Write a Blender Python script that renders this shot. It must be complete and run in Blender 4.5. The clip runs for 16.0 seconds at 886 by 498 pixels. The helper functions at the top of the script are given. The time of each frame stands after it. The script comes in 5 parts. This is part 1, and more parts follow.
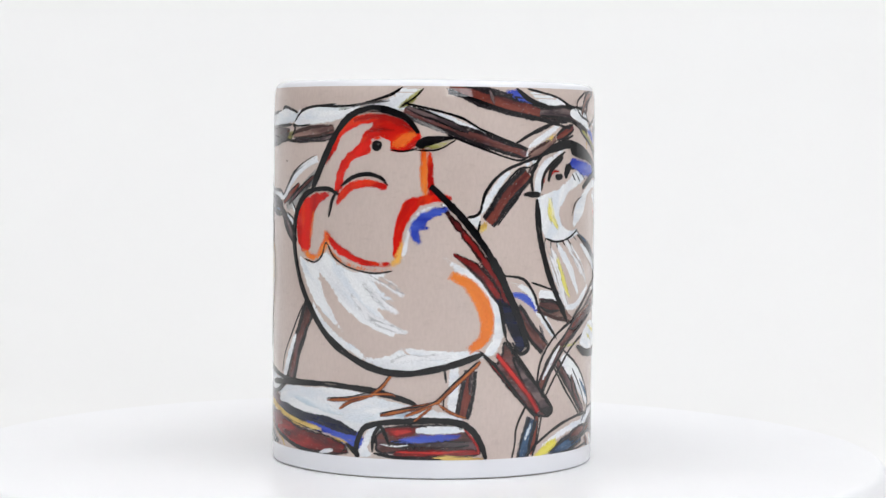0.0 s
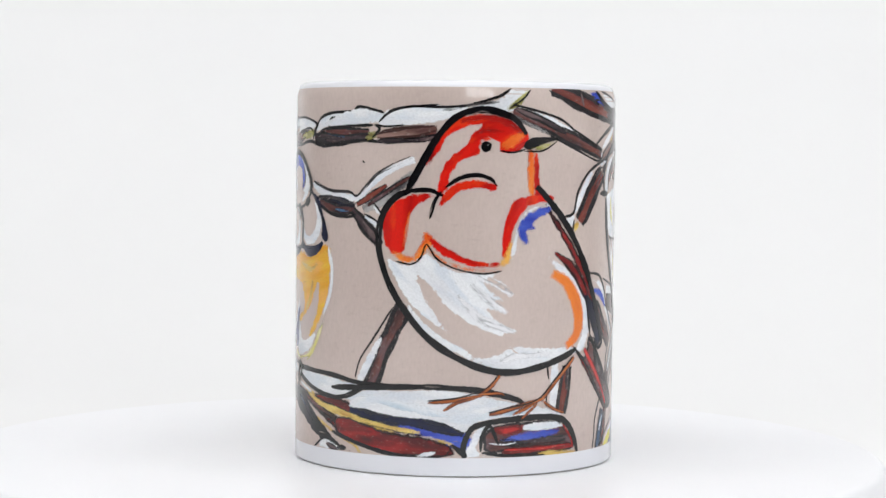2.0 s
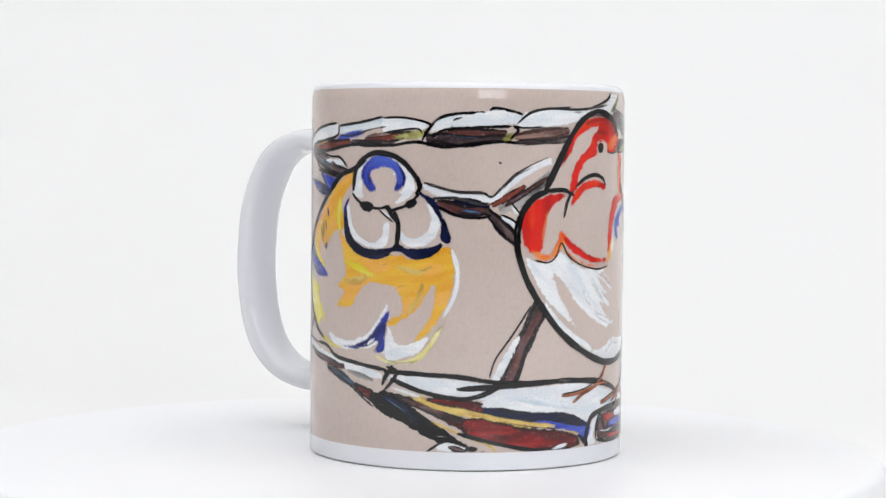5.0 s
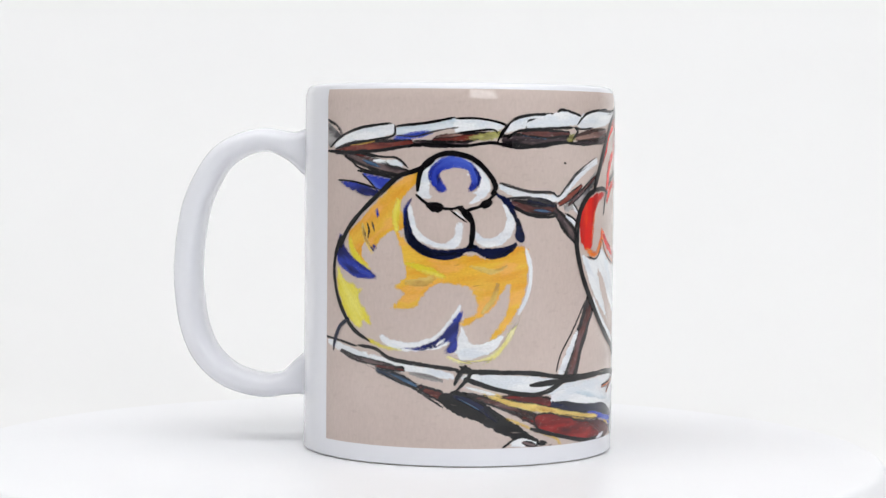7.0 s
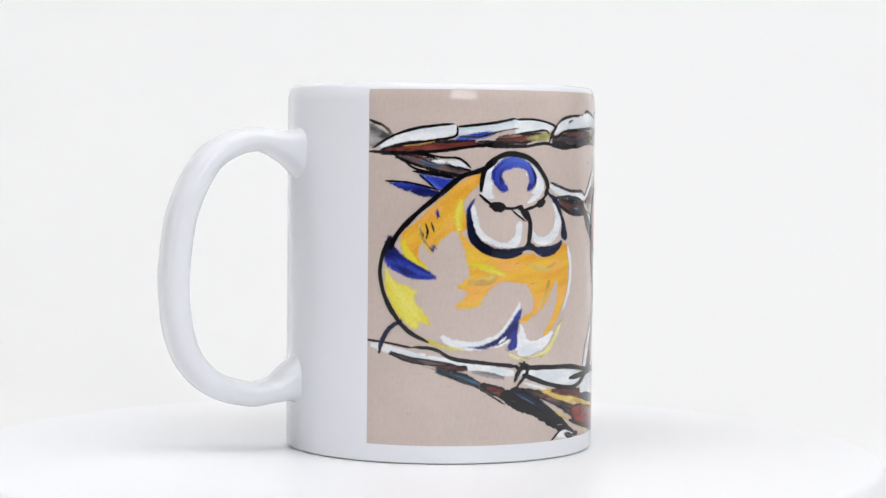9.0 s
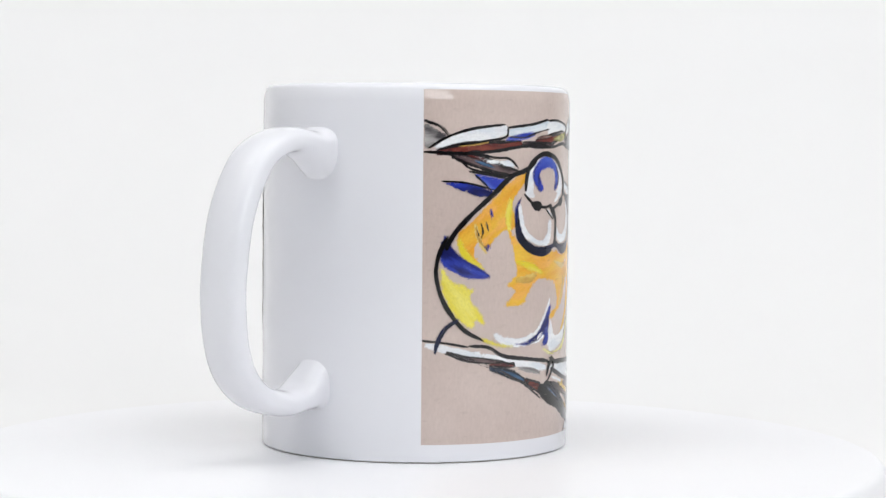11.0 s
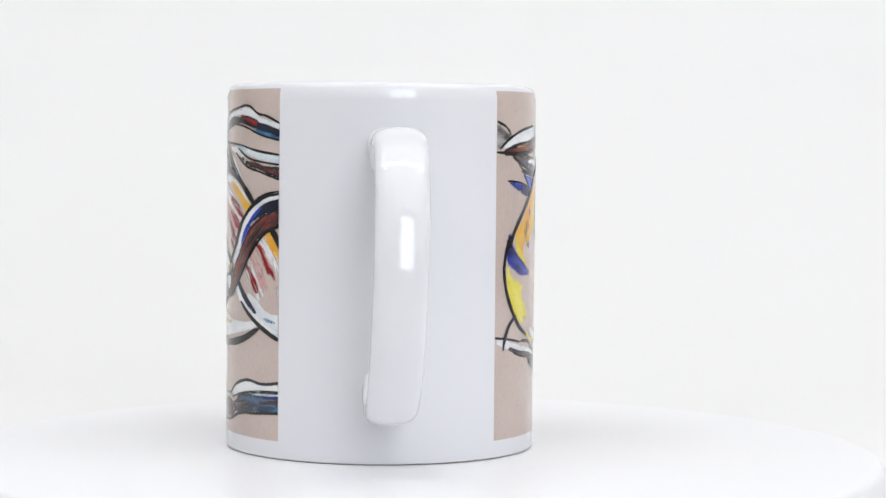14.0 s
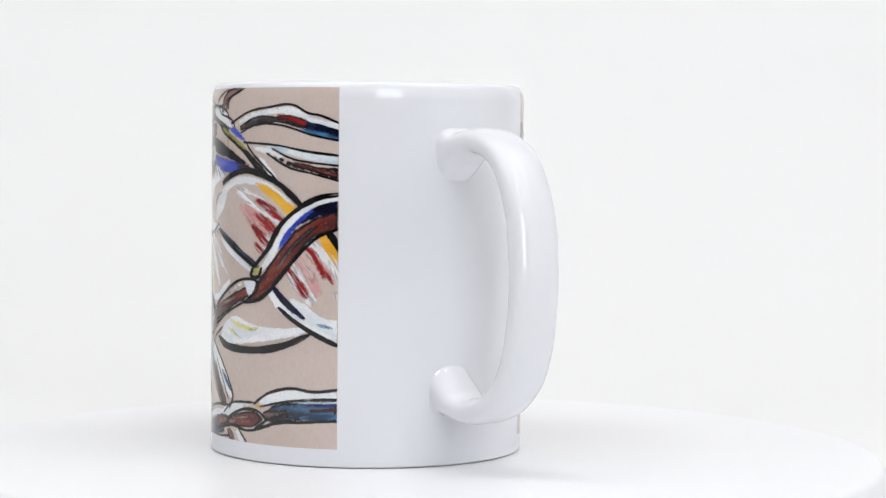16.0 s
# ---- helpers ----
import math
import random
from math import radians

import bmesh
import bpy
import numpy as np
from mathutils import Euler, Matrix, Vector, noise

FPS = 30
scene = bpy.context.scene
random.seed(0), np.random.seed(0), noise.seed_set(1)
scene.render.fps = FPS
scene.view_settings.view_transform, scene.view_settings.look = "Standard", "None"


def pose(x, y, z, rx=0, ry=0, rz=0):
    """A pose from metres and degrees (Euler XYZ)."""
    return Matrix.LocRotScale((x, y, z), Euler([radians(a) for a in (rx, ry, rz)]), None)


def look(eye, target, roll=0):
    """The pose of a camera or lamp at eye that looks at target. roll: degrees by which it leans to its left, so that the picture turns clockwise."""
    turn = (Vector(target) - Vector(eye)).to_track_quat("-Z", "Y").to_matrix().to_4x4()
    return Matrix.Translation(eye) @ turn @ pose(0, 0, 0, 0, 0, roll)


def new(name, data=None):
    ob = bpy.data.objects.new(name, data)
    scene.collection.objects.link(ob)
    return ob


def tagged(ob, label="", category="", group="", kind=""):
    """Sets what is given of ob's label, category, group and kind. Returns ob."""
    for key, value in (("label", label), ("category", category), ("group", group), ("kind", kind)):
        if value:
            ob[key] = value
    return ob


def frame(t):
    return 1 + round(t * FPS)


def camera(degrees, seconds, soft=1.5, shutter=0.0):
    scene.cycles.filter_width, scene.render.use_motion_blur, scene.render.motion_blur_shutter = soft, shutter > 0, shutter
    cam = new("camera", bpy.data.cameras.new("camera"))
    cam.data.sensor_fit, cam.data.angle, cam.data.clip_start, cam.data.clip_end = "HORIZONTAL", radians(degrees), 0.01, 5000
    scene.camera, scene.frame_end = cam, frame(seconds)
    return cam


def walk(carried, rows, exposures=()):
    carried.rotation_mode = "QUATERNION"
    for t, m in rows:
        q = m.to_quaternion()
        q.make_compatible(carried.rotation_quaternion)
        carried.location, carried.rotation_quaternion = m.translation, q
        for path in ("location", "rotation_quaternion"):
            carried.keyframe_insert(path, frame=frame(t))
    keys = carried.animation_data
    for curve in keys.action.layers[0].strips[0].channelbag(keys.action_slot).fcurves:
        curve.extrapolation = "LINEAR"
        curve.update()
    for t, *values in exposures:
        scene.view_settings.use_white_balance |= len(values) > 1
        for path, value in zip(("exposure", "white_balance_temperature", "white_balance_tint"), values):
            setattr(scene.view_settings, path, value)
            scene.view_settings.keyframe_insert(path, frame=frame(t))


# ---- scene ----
# ---- camera: it stands still before a slowly turning table ----
EYE = (0.0, -0.5599, 0.0793)
cam = camera(23.503, 16.0, soft=1.4)
VIEW = look(EYE, (0.01273, 0.4390, 0.0321), 0.527)
walk(cam, [(0.0, VIEW), (16.0, VIEW)], exposures=[(0.0, 0.44), (16.0, 0.44)])

# ---- turning: one even rate all along; the mug stands off the table's axis ----
ORBIT = 0.01342


def turn_at(t):
    s = t / 16.0
    return -278.03 + 233.785 * s - 0.165 * s * (1 - s) - 0.9 * s * (1 - s) * (1 - 2 * s)


def table_pose(t):
    return pose(0, 0, 0, 0, 0, turn_at(t))


def mug_pose(t):
    a = radians(turn_at(t) + 207.551)
    return pose(ORBIT * math.cos(a), ORBIT * math.sin(a), 0.0, 0, 0, turn_at(t) - 12.38)


# ---- world and lights ----
world = bpy.data.worlds.new("world")
scene.world = world
world.use_nodes = True
world.node_tree.nodes["Background"].inputs["Color"].default_value = (0.9, 0.95, 1.0, 1)
world.node_tree.nodes["Background"].inputs["Strength"].default_value = 0.25


def area_lamp(name, eye, target, sx, sy, watts, colour):
    data = bpy.data.lights.new(name, "AREA")
    data.shape, data.size, data.size_y, data.energy, data.color = "RECTANGLE", sx, sy, watts, colour
    ob = new(name, data)
    ob.matrix_world = look(eye, target)
    return ob


area_lamp("overhead_softbox", (0.0, -0.14, 1.32), (0.0, 0.06, 0.0), 2.8, 1.8, 10.6, (1.0, 1.0, 1.0))
area_lamp("window_daylight", (0.62, -2.09, 0.78), (0.62, 0.0, 0.78), 0.80, 0.98, 11.8, (0.92, 0.96, 1.0))
# light strips along three edges of the softbox
area_lamp("front_light_strip", (0.0, -0.46, 1.10), (0.0, 0.0, 0.05), 1.3, 0.02, 2.2, (1.0, 1.0, 1.0))
area_lamp("side_light_strip", (-0.66, -0.15, 1.10), (0.0, 0.0, 0.05), 0.02, 0.6, 1.0, (1.0, 1.0, 1.0))
area_lamp("side_light_strip", (0.66, -0.15, 1.10), (0.0, 0.0, 0.05), 0.02, 0.6, 1.0, (1.0, 1.0, 1.0))

# ---- materials ----


def nodes_of(name):
    m = bpy.data.materials.new(name)
    m.use_nodes = True
    return m, m.node_tree.nodes, m.node_tree.links, m.node_tree.nodes["Principled BSDF"]


def noise_node(nodes, links, scale, detail, source, stretch=(1, 1, 1)):
    n = nodes.new("ShaderNodeTexNoise")
    n.inputs["Scale"].default_value, n.inputs["Detail"].default_value = scale, detail
    mp = nodes.new("ShaderNodeMapping")
    mp.inputs["Scale"].default_value = stretch
    links.new(source, mp.inputs["Vector"])
    links.new(mp.outputs["Vector"], n.inputs["Vector"])
    return n


def ramp_node(nodes, links, source, lo, hi, c0, c1):
    r = nodes.new("ShaderNodeValToRGB")
    r.color_ramp.elements[0].position, r.color_ramp.elements[1].position = lo, hi
    r.color_ramp.elements[0].color, r.color_ramp.elements[1].color = (*c0, 1), (*c1, 1)
    links.new(source, r.inputs["Fac"])
    return r


def plain_surface(name, colour, rough, vary=0.02, scale=60.0, bump=0.0, spec=0.5):
    m, nodes, links, b = nodes_of(name)
    tc = nodes.new("ShaderNodeTexCoord")
    n = noise_node(nodes, links, scale, 5.0, tc.outputs["Object"])
    dark = tuple(c * (1 - vary) for c in colour)
    r = ramp_node(nodes, links, n.outputs["Fac"], 0.3, 0.7, dark, colour)
    links.new(r.outputs["Color"], b.inputs["Base Color"])
    b.inputs["Roughness"].default_value = rough
    b.inputs["Specular IOR Level"].default_value = spec
    if bump:
        bp = nodes.new("ShaderNodeBump")
        bp.inputs["Strength"].default_value, bp.inputs["Distance"].default_value = bump, 0.0005
        n2 = noise_node(nodes, links, scale * 12, 3.0, tc.outputs["Object"])
        links.new(n2.outputs["Fac"], bp.inputs["Height"])
        links.new(bp.outputs["Normal"], b.inputs["Normal"])
    return m


GLAZE = plain_surface("white_glaze", (0.785, 0.787, 0.822), 0.05, 0.012, 25.0, 0.0, 0.6)
FOOT = plain_surface("bare_ceramic_foot", (0.36, 0.27, 0.19), 0.8, 0.3, 400.0)
DISC = plain_surface("white_turntable_plastic", (0.87, 0.868, 0.887), 0.36, 0.02, 18.0, 0.04)
PAPER = plain_surface("white_backdrop_paper", (0.875, 0.87, 0.866), 0.9, 0.012, 4.0, 0.05, 0.2)
ROOM = plain_surface("white_wall_paint", (0.80, 0.80, 0.80), 0.85, 0.03, 3.0, 0.05, 0.2)
DIM = plain_surface("grey_wall_paint", (0.10, 0.10, 0.105), 0.85, 0.03, 3.0, 0.05, 0.2)
BACKING = plain_surface("window_frame_paint", (0.7, 0.7, 0.7), 0.5)


def print_ground():
    """Warm grey-beige sugar-paper print, with fibres and faint blotches."""
    m, nodes, links, b = nodes_of("beige_printed_paper")
    tc = nodes.new("ShaderNodeTexCoord")
    big = noise_node(nodes, links, 45.0, 6.0, tc.outputs["Object"])
    fine = noise_node(nodes, links, 1500.0, 3.0, tc.outputs["Object"], (1, 1, 0.45))
    weave = noise_node(nodes, links, 700.0, 5.0, tc.outputs["Object"], (0.5, 0.5, 1.3))
    a = ramp_node(nodes, links, big.outputs["Fac"], 0.3, 0.72, (0.54, 0.44, 0.395), (0.61, 0.507, 0.46))
    c = ramp_node(nodes, links, fine.outputs["Fac"], 0.3, 0.7, (0.955, 0.95, 0.945), (1.025, 1.025, 1.025))
    d = ramp_node(nodes, links, weave.outputs["Fac"], 0.26, 0.42, (0.93, 0.925, 0.92), (1.0, 1.0, 1.0))
    last = a.outputs["Color"]
    for other in (c, d):
        mx = nodes.new("ShaderNodeMix")
        mx.data_type, mx.blend_type = "RGBA", "MULTIPLY"
        mx.inputs["Factor"].default_value = 1.0
        links.new(last, mx.inputs["A"])
        links.new(other.outputs["Color"], mx.inputs["B"])
        last = mx.outputs["Result"]
    links.new(last, b.inputs["Base Color"])
    b.inputs["Roughness"].default_value = 0.05
    b.inputs["Specular IOR Level"].default_value = 0.5
    return m


PAINTS = {}


def paint(name, c0, c1, dry=0.0, scale=500.0, mid=0.5, rim=None, fleck=None, alt=None, fray=0.9):
    """Printed chalk and oil pastel under the glaze: two tones in streaks along the stroke;
    dry: share of the stroke where the ground shows through; rim: pigment gathered along the
    stroke's edges; fleck: pigment caught on the paper's tooth; alt: a third tone in smears;
    fray: how soon the stroke closes inwards from its worn edge."""
    m, nodes, links, b = nodes_of(name)
    uv = nodes.new("ShaderNodeUVMap")
    uv.uv_map = "UVMap"
    edge = nodes.new("ShaderNodeUVMap")
    edge.uv_map = "Edge"
    cut = nodes.new("ShaderNodeSeparateXYZ")
    links.new(edge.outputs["UV"], cut.inputs["Vector"])
    tone = noise_node(nodes, links, scale, 6.0, uv.outputs["UV"], (0.22, 1, 1))
    last = ramp_node(nodes, links, tone.outputs["Fac"], mid - 0.13, mid + 0.13, c0, c1).outputs["Color"]

    def blend(fac, colour, last):
        mx = nodes.new("ShaderNodeMix")
        mx.data_type = "RGBA"
        links.new(fac, mx.inputs["Factor"])
        links.new(last, mx.inputs["A"])
        mx.inputs["B"].default_value = (*colour, 1)
        return mx.outputs["Result"]

    def math_node(kind, one, two):
        n = nodes.new("ShaderNodeMath")
        n.operation = kind
        for k, v in enumerate((one, two)):
            if isinstance(v, float):
                n.inputs[k].default_value = v
            else:
                links.new(v, n.inputs[k])
        return n.outputs["Value"]

    if alt:
        smear = noise_node(nodes, links, 230.0, 6.0, uv.outputs["UV"], (0.45, 1.1, 1))
        last = blend(ramp_node(nodes, links, smear.outputs["Fac"], 0.50, 0.62, (0, 0, 0), (0.9, 0.9, 0.9)).outputs["Color"], alt, last)
    if rim:
        wob = noise_node(nodes, links, 420.0, 5.0, uv.outputs["UV"], (0.35, 1, 1))
        add = math_node("ADD", cut.outputs["Y"], wob.outputs["Fac"])
        last = blend(ramp_node(nodes, links, add, 0.85, 1.30, (0, 0, 0), (1, 1, 1)).outputs["Color"], rim, last)
    if fleck:
        sp = noise_node(nodes, links, 1500.0, 6.0, uv.outputs["UV"], (0.6, 1, 1))
        last = blend(ramp_node(nodes, links, sp.outputs["Fac"], 0.60, 0.72, (0, 0, 0), (0.35, 0.35, 0.35)).outputs["Color"], fleck, last)
    grain = noise_node(nodes, links, 2600.0, 2.0, uv.outputs["UV"], (0.6, 1, 1))
    g = ramp_node(nodes, links, grain.outputs["Fac"], 0.3, 0.7, (0.90, 0.90, 0.90), (1.05, 1.05, 1.05))
    mx = nodes.new("ShaderNodeMix")
    mx.data_type, mx.blend_type = "RGBA", "MULTIPLY"
    mx.inputs["Factor"].default_value = 1.0
    links.new(last, mx.inputs["A"])
    links.new(g.outputs["Color"], mx.inputs["B"])
    links.new(mx.outputs["Result"], b.inputs["Base Color"])
    b.inputs["Roughness"].default_value = 0.05
    b.inputs["Specular IOR Level"].default_value = 0.5
    # pastel edge: towards its rim the stroke breaks up on the paper's fine tooth
    tooth = noise_node(nodes, links, 5200.0, 2.0, uv.outputs["UV"], (0.6, 1, 1))
    drift = noise_node(nodes, links, 620.0, 3.0, uv.outputs["UV"], (0.35, 1, 1))
    near = math_node("ADD", math_node("MULTIPLY", cut.outputs["X"], fray), tooth.outputs["Fac"])
    near = math_node("ADD", near, math_node("MULTIPLY", drift.outputs["Fac"], 0.3))
    cover = ramp_node(nodes, links, near, 0.73, 0.77, (0, 0, 0), (1, 1, 1)).outputs["Color"]
    if dry:
        holes = noise_node(nodes, links, 900.0, 5.0, uv.outputs["UV"], (0.13, 1, 1))
        h = ramp_node(nodes, links, holes.outputs["Fac"], dry - 0.05, dry + 0.05, (0, 0, 0), (1, 1, 1))
        cover = math_node("MULTIPLY", cover, h.outputs["Color"])
    links.new(cover, b.inputs["Alpha"])
    PAINTS[name] = m
    return m


GROUND_PRINT = print_ground()
CREAM, CHAR, MAUVE = (0.42, 0.35, 0.32), (0.016, 0.013, 0.015), (0.13, 0.075, 0.085)
paint("black", (0.002, 0.002, 0.003), (0.008, 0.007, 0.008), 0.29, 700, fray=1.5)
paint("soft_black", (0.01, 0.01, 0.011), (0.06, 0.055, 0.055), 0.41, 700, fray=1.0)
paint("snow", (0.68, 0.69, 0.72), (0.83, 0.84, 0.855), 0.0, 260, 0.42, None, (0.56, 0.54, 0.53), (0.68, 0.72, 0.77), fray=0.8)
paint("snow_blue", (0.50, 0.60, 0.67), (0.78, 0.81, 0.84), 0.0, 300, 0.5, None, (0.50, 0.47, 0.46), (0.44, 0.54, 0.63), fray=0.6)
paint("white_dry", (0.72, 0.72, 0.74), (0.84, 0.84, 0.86), 0.46, 350, fray=0.35)
paint("red", (0.34, 0.006, 0.006), (0.70, 0.014, 0.008), 0.0, 230, 0.46, None, None, (0.76, 0.045, 0.010), fray=0.7)
paint("brick_red", (0.14, 0.006, 0.006), (0.36, 0.012, 0.01), 0.40, 300, fray=0.3)
paint("orange", (0.66, 0.055, 0.012), (0.86, 0.20, 0.03), 0.0, 230, 0.46, None, None, (0.86, 0.26, 0.05), fray=0.35)
paint("amber", (0.76, 0.17, 0.02), (0.84, 0.25, 0.04), 0.28, 260, fray=0.35)
paint("amber_pale", (0.80, 0.27, 0.03), (0.85, 0.46, 0.10), 0.0, 260, fray=0.3)
paint("deep_red", (0.10, 0.007, 0.007), (0.32, 0.015, 0.015), 0.0, 330, 0.5, (0.03, 0.006, 0.006), (0.45, 0.25, 0.22), (0.07, 0.008, 0.010), fray=0.7)
paint("bright_red", (0.40, 0.012, 0.012), (0.62, 0.03, 0.025), 0.0, 350, 0.47, (0.16, 0.008, 0.008), None, (0.28, 0.01, 0.012), fray=0.6)
paint("red_dry", (0.20, 0.008, 0.010), (0.36, 0.02, 0.02), 0.41, 400, fray=0.35)
paint("pink_dry", (0.58, 0.30, 0.29), (0.70, 0.45, 0.43), 0.44, 400, fray=0.25)
paint("bark", (0.045, 0.02, 0.02), (0.17, 0.055, 0.045), 0.0, 380, 0.5, CHAR, CREAM, MAUVE, fray=0.9)
paint("bark_dark", (0.015, 0.012, 0.015), (0.075, 0.05, 0.055), 0.0, 380, 0.5, (0.01, 0.008, 0.009), CREAM, (0.16, 0.11, 0.11), fray=0.9)
paint("bark_red", (0.09, 0.014, 0.012), (0.23, 0.055, 0.038), 0.0, 380, 0.5, CHAR, CREAM, (0.07, 0.02, 0.022), fray=0.9)
paint("bark_pale", (0.14, 0.07, 0.06), (0.33, 0.20, 0.165), 0.0, 380, 0.5, (0.05, 0.025, 0.022), (0.5, 0.42, 0.38), (0.09, 0.04, 0.04), fray=0.7)
paint("blue", (0.025, 0.045, 0.38), (0.07, 0.12, 0.55), 0.27, 350, fray=0.45)
paint("navy", (0.003, 0.004, 0.012), (0.008, 0.012, 0.05), 0.0, 400, fray=0.9)
paint("deep_blue", (0.012, 0.016, 0.13), (0.03, 0.05, 0.38), 0.0, 350, alt=(0.008, 0.010, 0.07), fray=0.5)
paint("steel_blue", (0.015, 0.03, 0.065), (0.065, 0.14, 0.26), 0.0, 380, 0.5, (0.015, 0.018, 0.025), (0.45, 0.5, 0.55), (0.03, 0.03, 0.045), fray=0.6)
paint("sky_blue", (0.012, 0.05, 0.15), (0.07, 0.21, 0.38), 0.0, 420, alt=(0.015, 0.03, 0.07), fray=0.5)
paint("yellow", (0.72, 0.60, 0.04), (0.80, 0.72, 0.15), 0.0, 300, fray=0.35)
paint("pale_yellow", (0.74, 0.66, 0.16), (0.80, 0.76, 0.45), 0.43, 300, fray=0.35)
paint("straw", (0.62, 0.40, 0.09), (0.80, 0.62, 0.20), 0.0, 300, alt=(0.46, 0.25, 0.06), fray=0.5)
paint("olive", (0.26, 0.24, 0.05), (0.58, 0.56, 0.22), 0.0, 300, alt=(0.12, 0.10, 0.04), fray=0.5)
paint("gold", (0.74, 0.34, 0.03), (0.80, 0.50, 0.06), 0.27, 240, alt=(0.82, 0.42, 0.09), fray=0.5)
paint("leg_orange", (0.20, 0.045, 0.012), (0.58, 0.17, 0.04), 0.0, 420, 0.5, (0.10, 0.02, 0.01), fray=1.0)
paint("grey", (0.17, 0.16, 0.16), (0.42, 0.40, 0.39), 0.0, 420, alt=(0.06, 0.055, 0.06), fray=0.5)
PAINTS["ground"] = GROUND_PRINT

# ---- mesh tools ----
from mathutils.geometry import delaunay_2d_cdt


def part(name, bm, material, parent, label="", smooth=True):
    me = bpy.data.meshes.new(name)
    bm.to_mesh(me)
    bm.free()
    for m in material if isinstance(material, (list, tuple)) else [material]:
        me.materials.append(m)
    if smooth:
        me.polygons.foreach_set("use_smooth", [True] * len(me.polygons))
    ob = new(name, me)
    ob.parent = parent
    return tagged(ob, label)


def lathe(bm, profile, steps, closed=False):
    """Turns a profile of (radius, height) round the z axis."""
    rings = []
    for r, z in profile:
        rings.append([bm.verts.new((r * math.cos(2 * math.pi * i / steps), r * math.sin(2 * math.pi * i / steps), z))
                      for i in range(steps)])
    pairs = list(zip(rings, rings[1:])) + ([(rings[-1], rings[0])] if closed else [])
    for a, b in pairs:
        for i in range(steps):
            j = (i + 1) % steps
            bm.faces.new((a[i], a[j], b[j], b[i]))
    return rings


def arc(cx, cz, r, a0, a1, n):
    return [(cx + r * math.cos(radians(a0 + (a1 - a0) * i / n)), cz + r * math.sin(radians(a0 + (a1 - a0) * i / n)))
            for i in range(n + 1)]


def spline(points, step, closed=False):
    """Even samples, about step apart, along a smooth curve through the points."""
    p = [Vector(q) for q in points]
    n = len(p)
    out = []
    for i in range(n if closed else n - 1):
        if closed:
            a, b, c, d = p[i - 1], p[i], p[(i + 1) % n], p[(i + 2) % n]
        else:
            b, c = p[i], p[i + 1]
            a = p[i - 1] if i else b * 2 - c
            d = p[i + 2] if i + 2 < n else c * 2 - b
        k = max(1, math.ceil((c - b).length / step))
        for j in range(k):
            s = j / k
            out.append(0.5 * (2 * b + (c - a) * s + (2 * a - 5 * b + 4 * c - d) * s * s + (3 * b - a - 3 * c + d) * s ** 3))
    if not closed:
        out.append(p[-1])
    return out


# ---- the place: backdrop and table, with an unseen room added round them ----


def backdrop():
    """White paper sweep: it lies on the table and curves up behind it."""
    bm = bmesh.new()
    # unseen front stretch, added under the camera to bounce light up
    prof = [(-1.25, -0.030)] + [(0.33 + 0.47 * math.sin(radians(a)), 0.44 - 0.47 * math.cos(radians(a))) for a in range(0, 91, 3)]
    prof += [(0.80, 1.0)]
    rows = [[bm.verts.new((x, y, z)) for x in (-1.15, -0.5, 0.0, 0.5, 1.15)] for y, z in prof]
    for a, b in zip(rows, rows[1:]):
        for i in range(4):
            bm.faces.new((a[i], a[i + 1], b[i + 1], b[i]))
    ob = part("backdrop", bm, PAPER, None)
    so = ob.modifiers.new("thickness", "SOLIDIFY")
    so.thickness, so.offset = 0.0008, -1
    return tagged(ob, "seamless white paper sweep behind the turntable", "backdrop", kind="structure")


def box(bm, x0, y0, z0, x1, y1, z1):
    v = [bm.verts.new(c) for c in ((x0, y0, z0), (x1, y0, z0), (x1, y1, z0), (x0, y1, z0), (x0, y0, z1), (x1, y0, z1), (x1, y1, z1), (x0, y1, z1))]
    for f in ((0, 3, 2, 1), (4, 5, 6, 7), (0, 1, 5, 4), (1, 2, 6, 5), (2, 3, 7, 6), (3, 0, 4, 7)):
        bm.faces.new([v[i] for i in f])


def setting(name, dims, material, label, category):
    bm = bmesh.new()
    box(bm, *dims)
    return tagged(part(name, bm, material, None, smooth=False), label, category, kind="structure")


backdrop()
TABLE_TOP = plain_surface("white_table_laminate", (0.8, 0.8, 0.8), 0.5)
# unseen front half, added to carry the light-bouncing paper
setting("table", (-1.2, -1.3, -0.07, 1.2, 0.85, -0.032), TABLE_TOP, "plain white table top under the paper sweep", "table")
# unseen floor, added white as bounce for the mug's front
setting("floor", (-1.6, -2.1, -0.80, 1.6, 1.1, -0.75), ROOM, "plain white studio floor", "floor")
# unseen, added dark: past the backdrop's edge it puts a line in the glaze
setting("unseen_wall_north", (-1.6, 1.1, -0.8, 1.6, 1.2, 1.4), DIM, "plain grey wall behind the backdrop", "wall")
# unseen side walls, added white to bounce light evenly on the mug
setting("bounce_wall_west", (-1.7, -2.1, -0.8, -1.6, 1.2, 1.4), ROOM, "plain white side wall", "wall")
setting("bounce_wall_east", (1.6, -2.1, -0.8, 1.7, 1.2, 1.4), ROOM, "plain white side wall", "wall")
# unseen ceiling, added white to spread the light from above
setting("ceiling", (-1.7, -2.2, 1.4, 1.7, 1.2, 1.45), ROOM, "plain white ceiling", "ceiling")
# unseen, added dark so that the mug's front reflections stay deep
setting("unseen_wall_south", (-1.7, -2.2, -0.8, 1.7, -2.1, 1.4), DIM, "plain grey wall behind the camera", "wall")


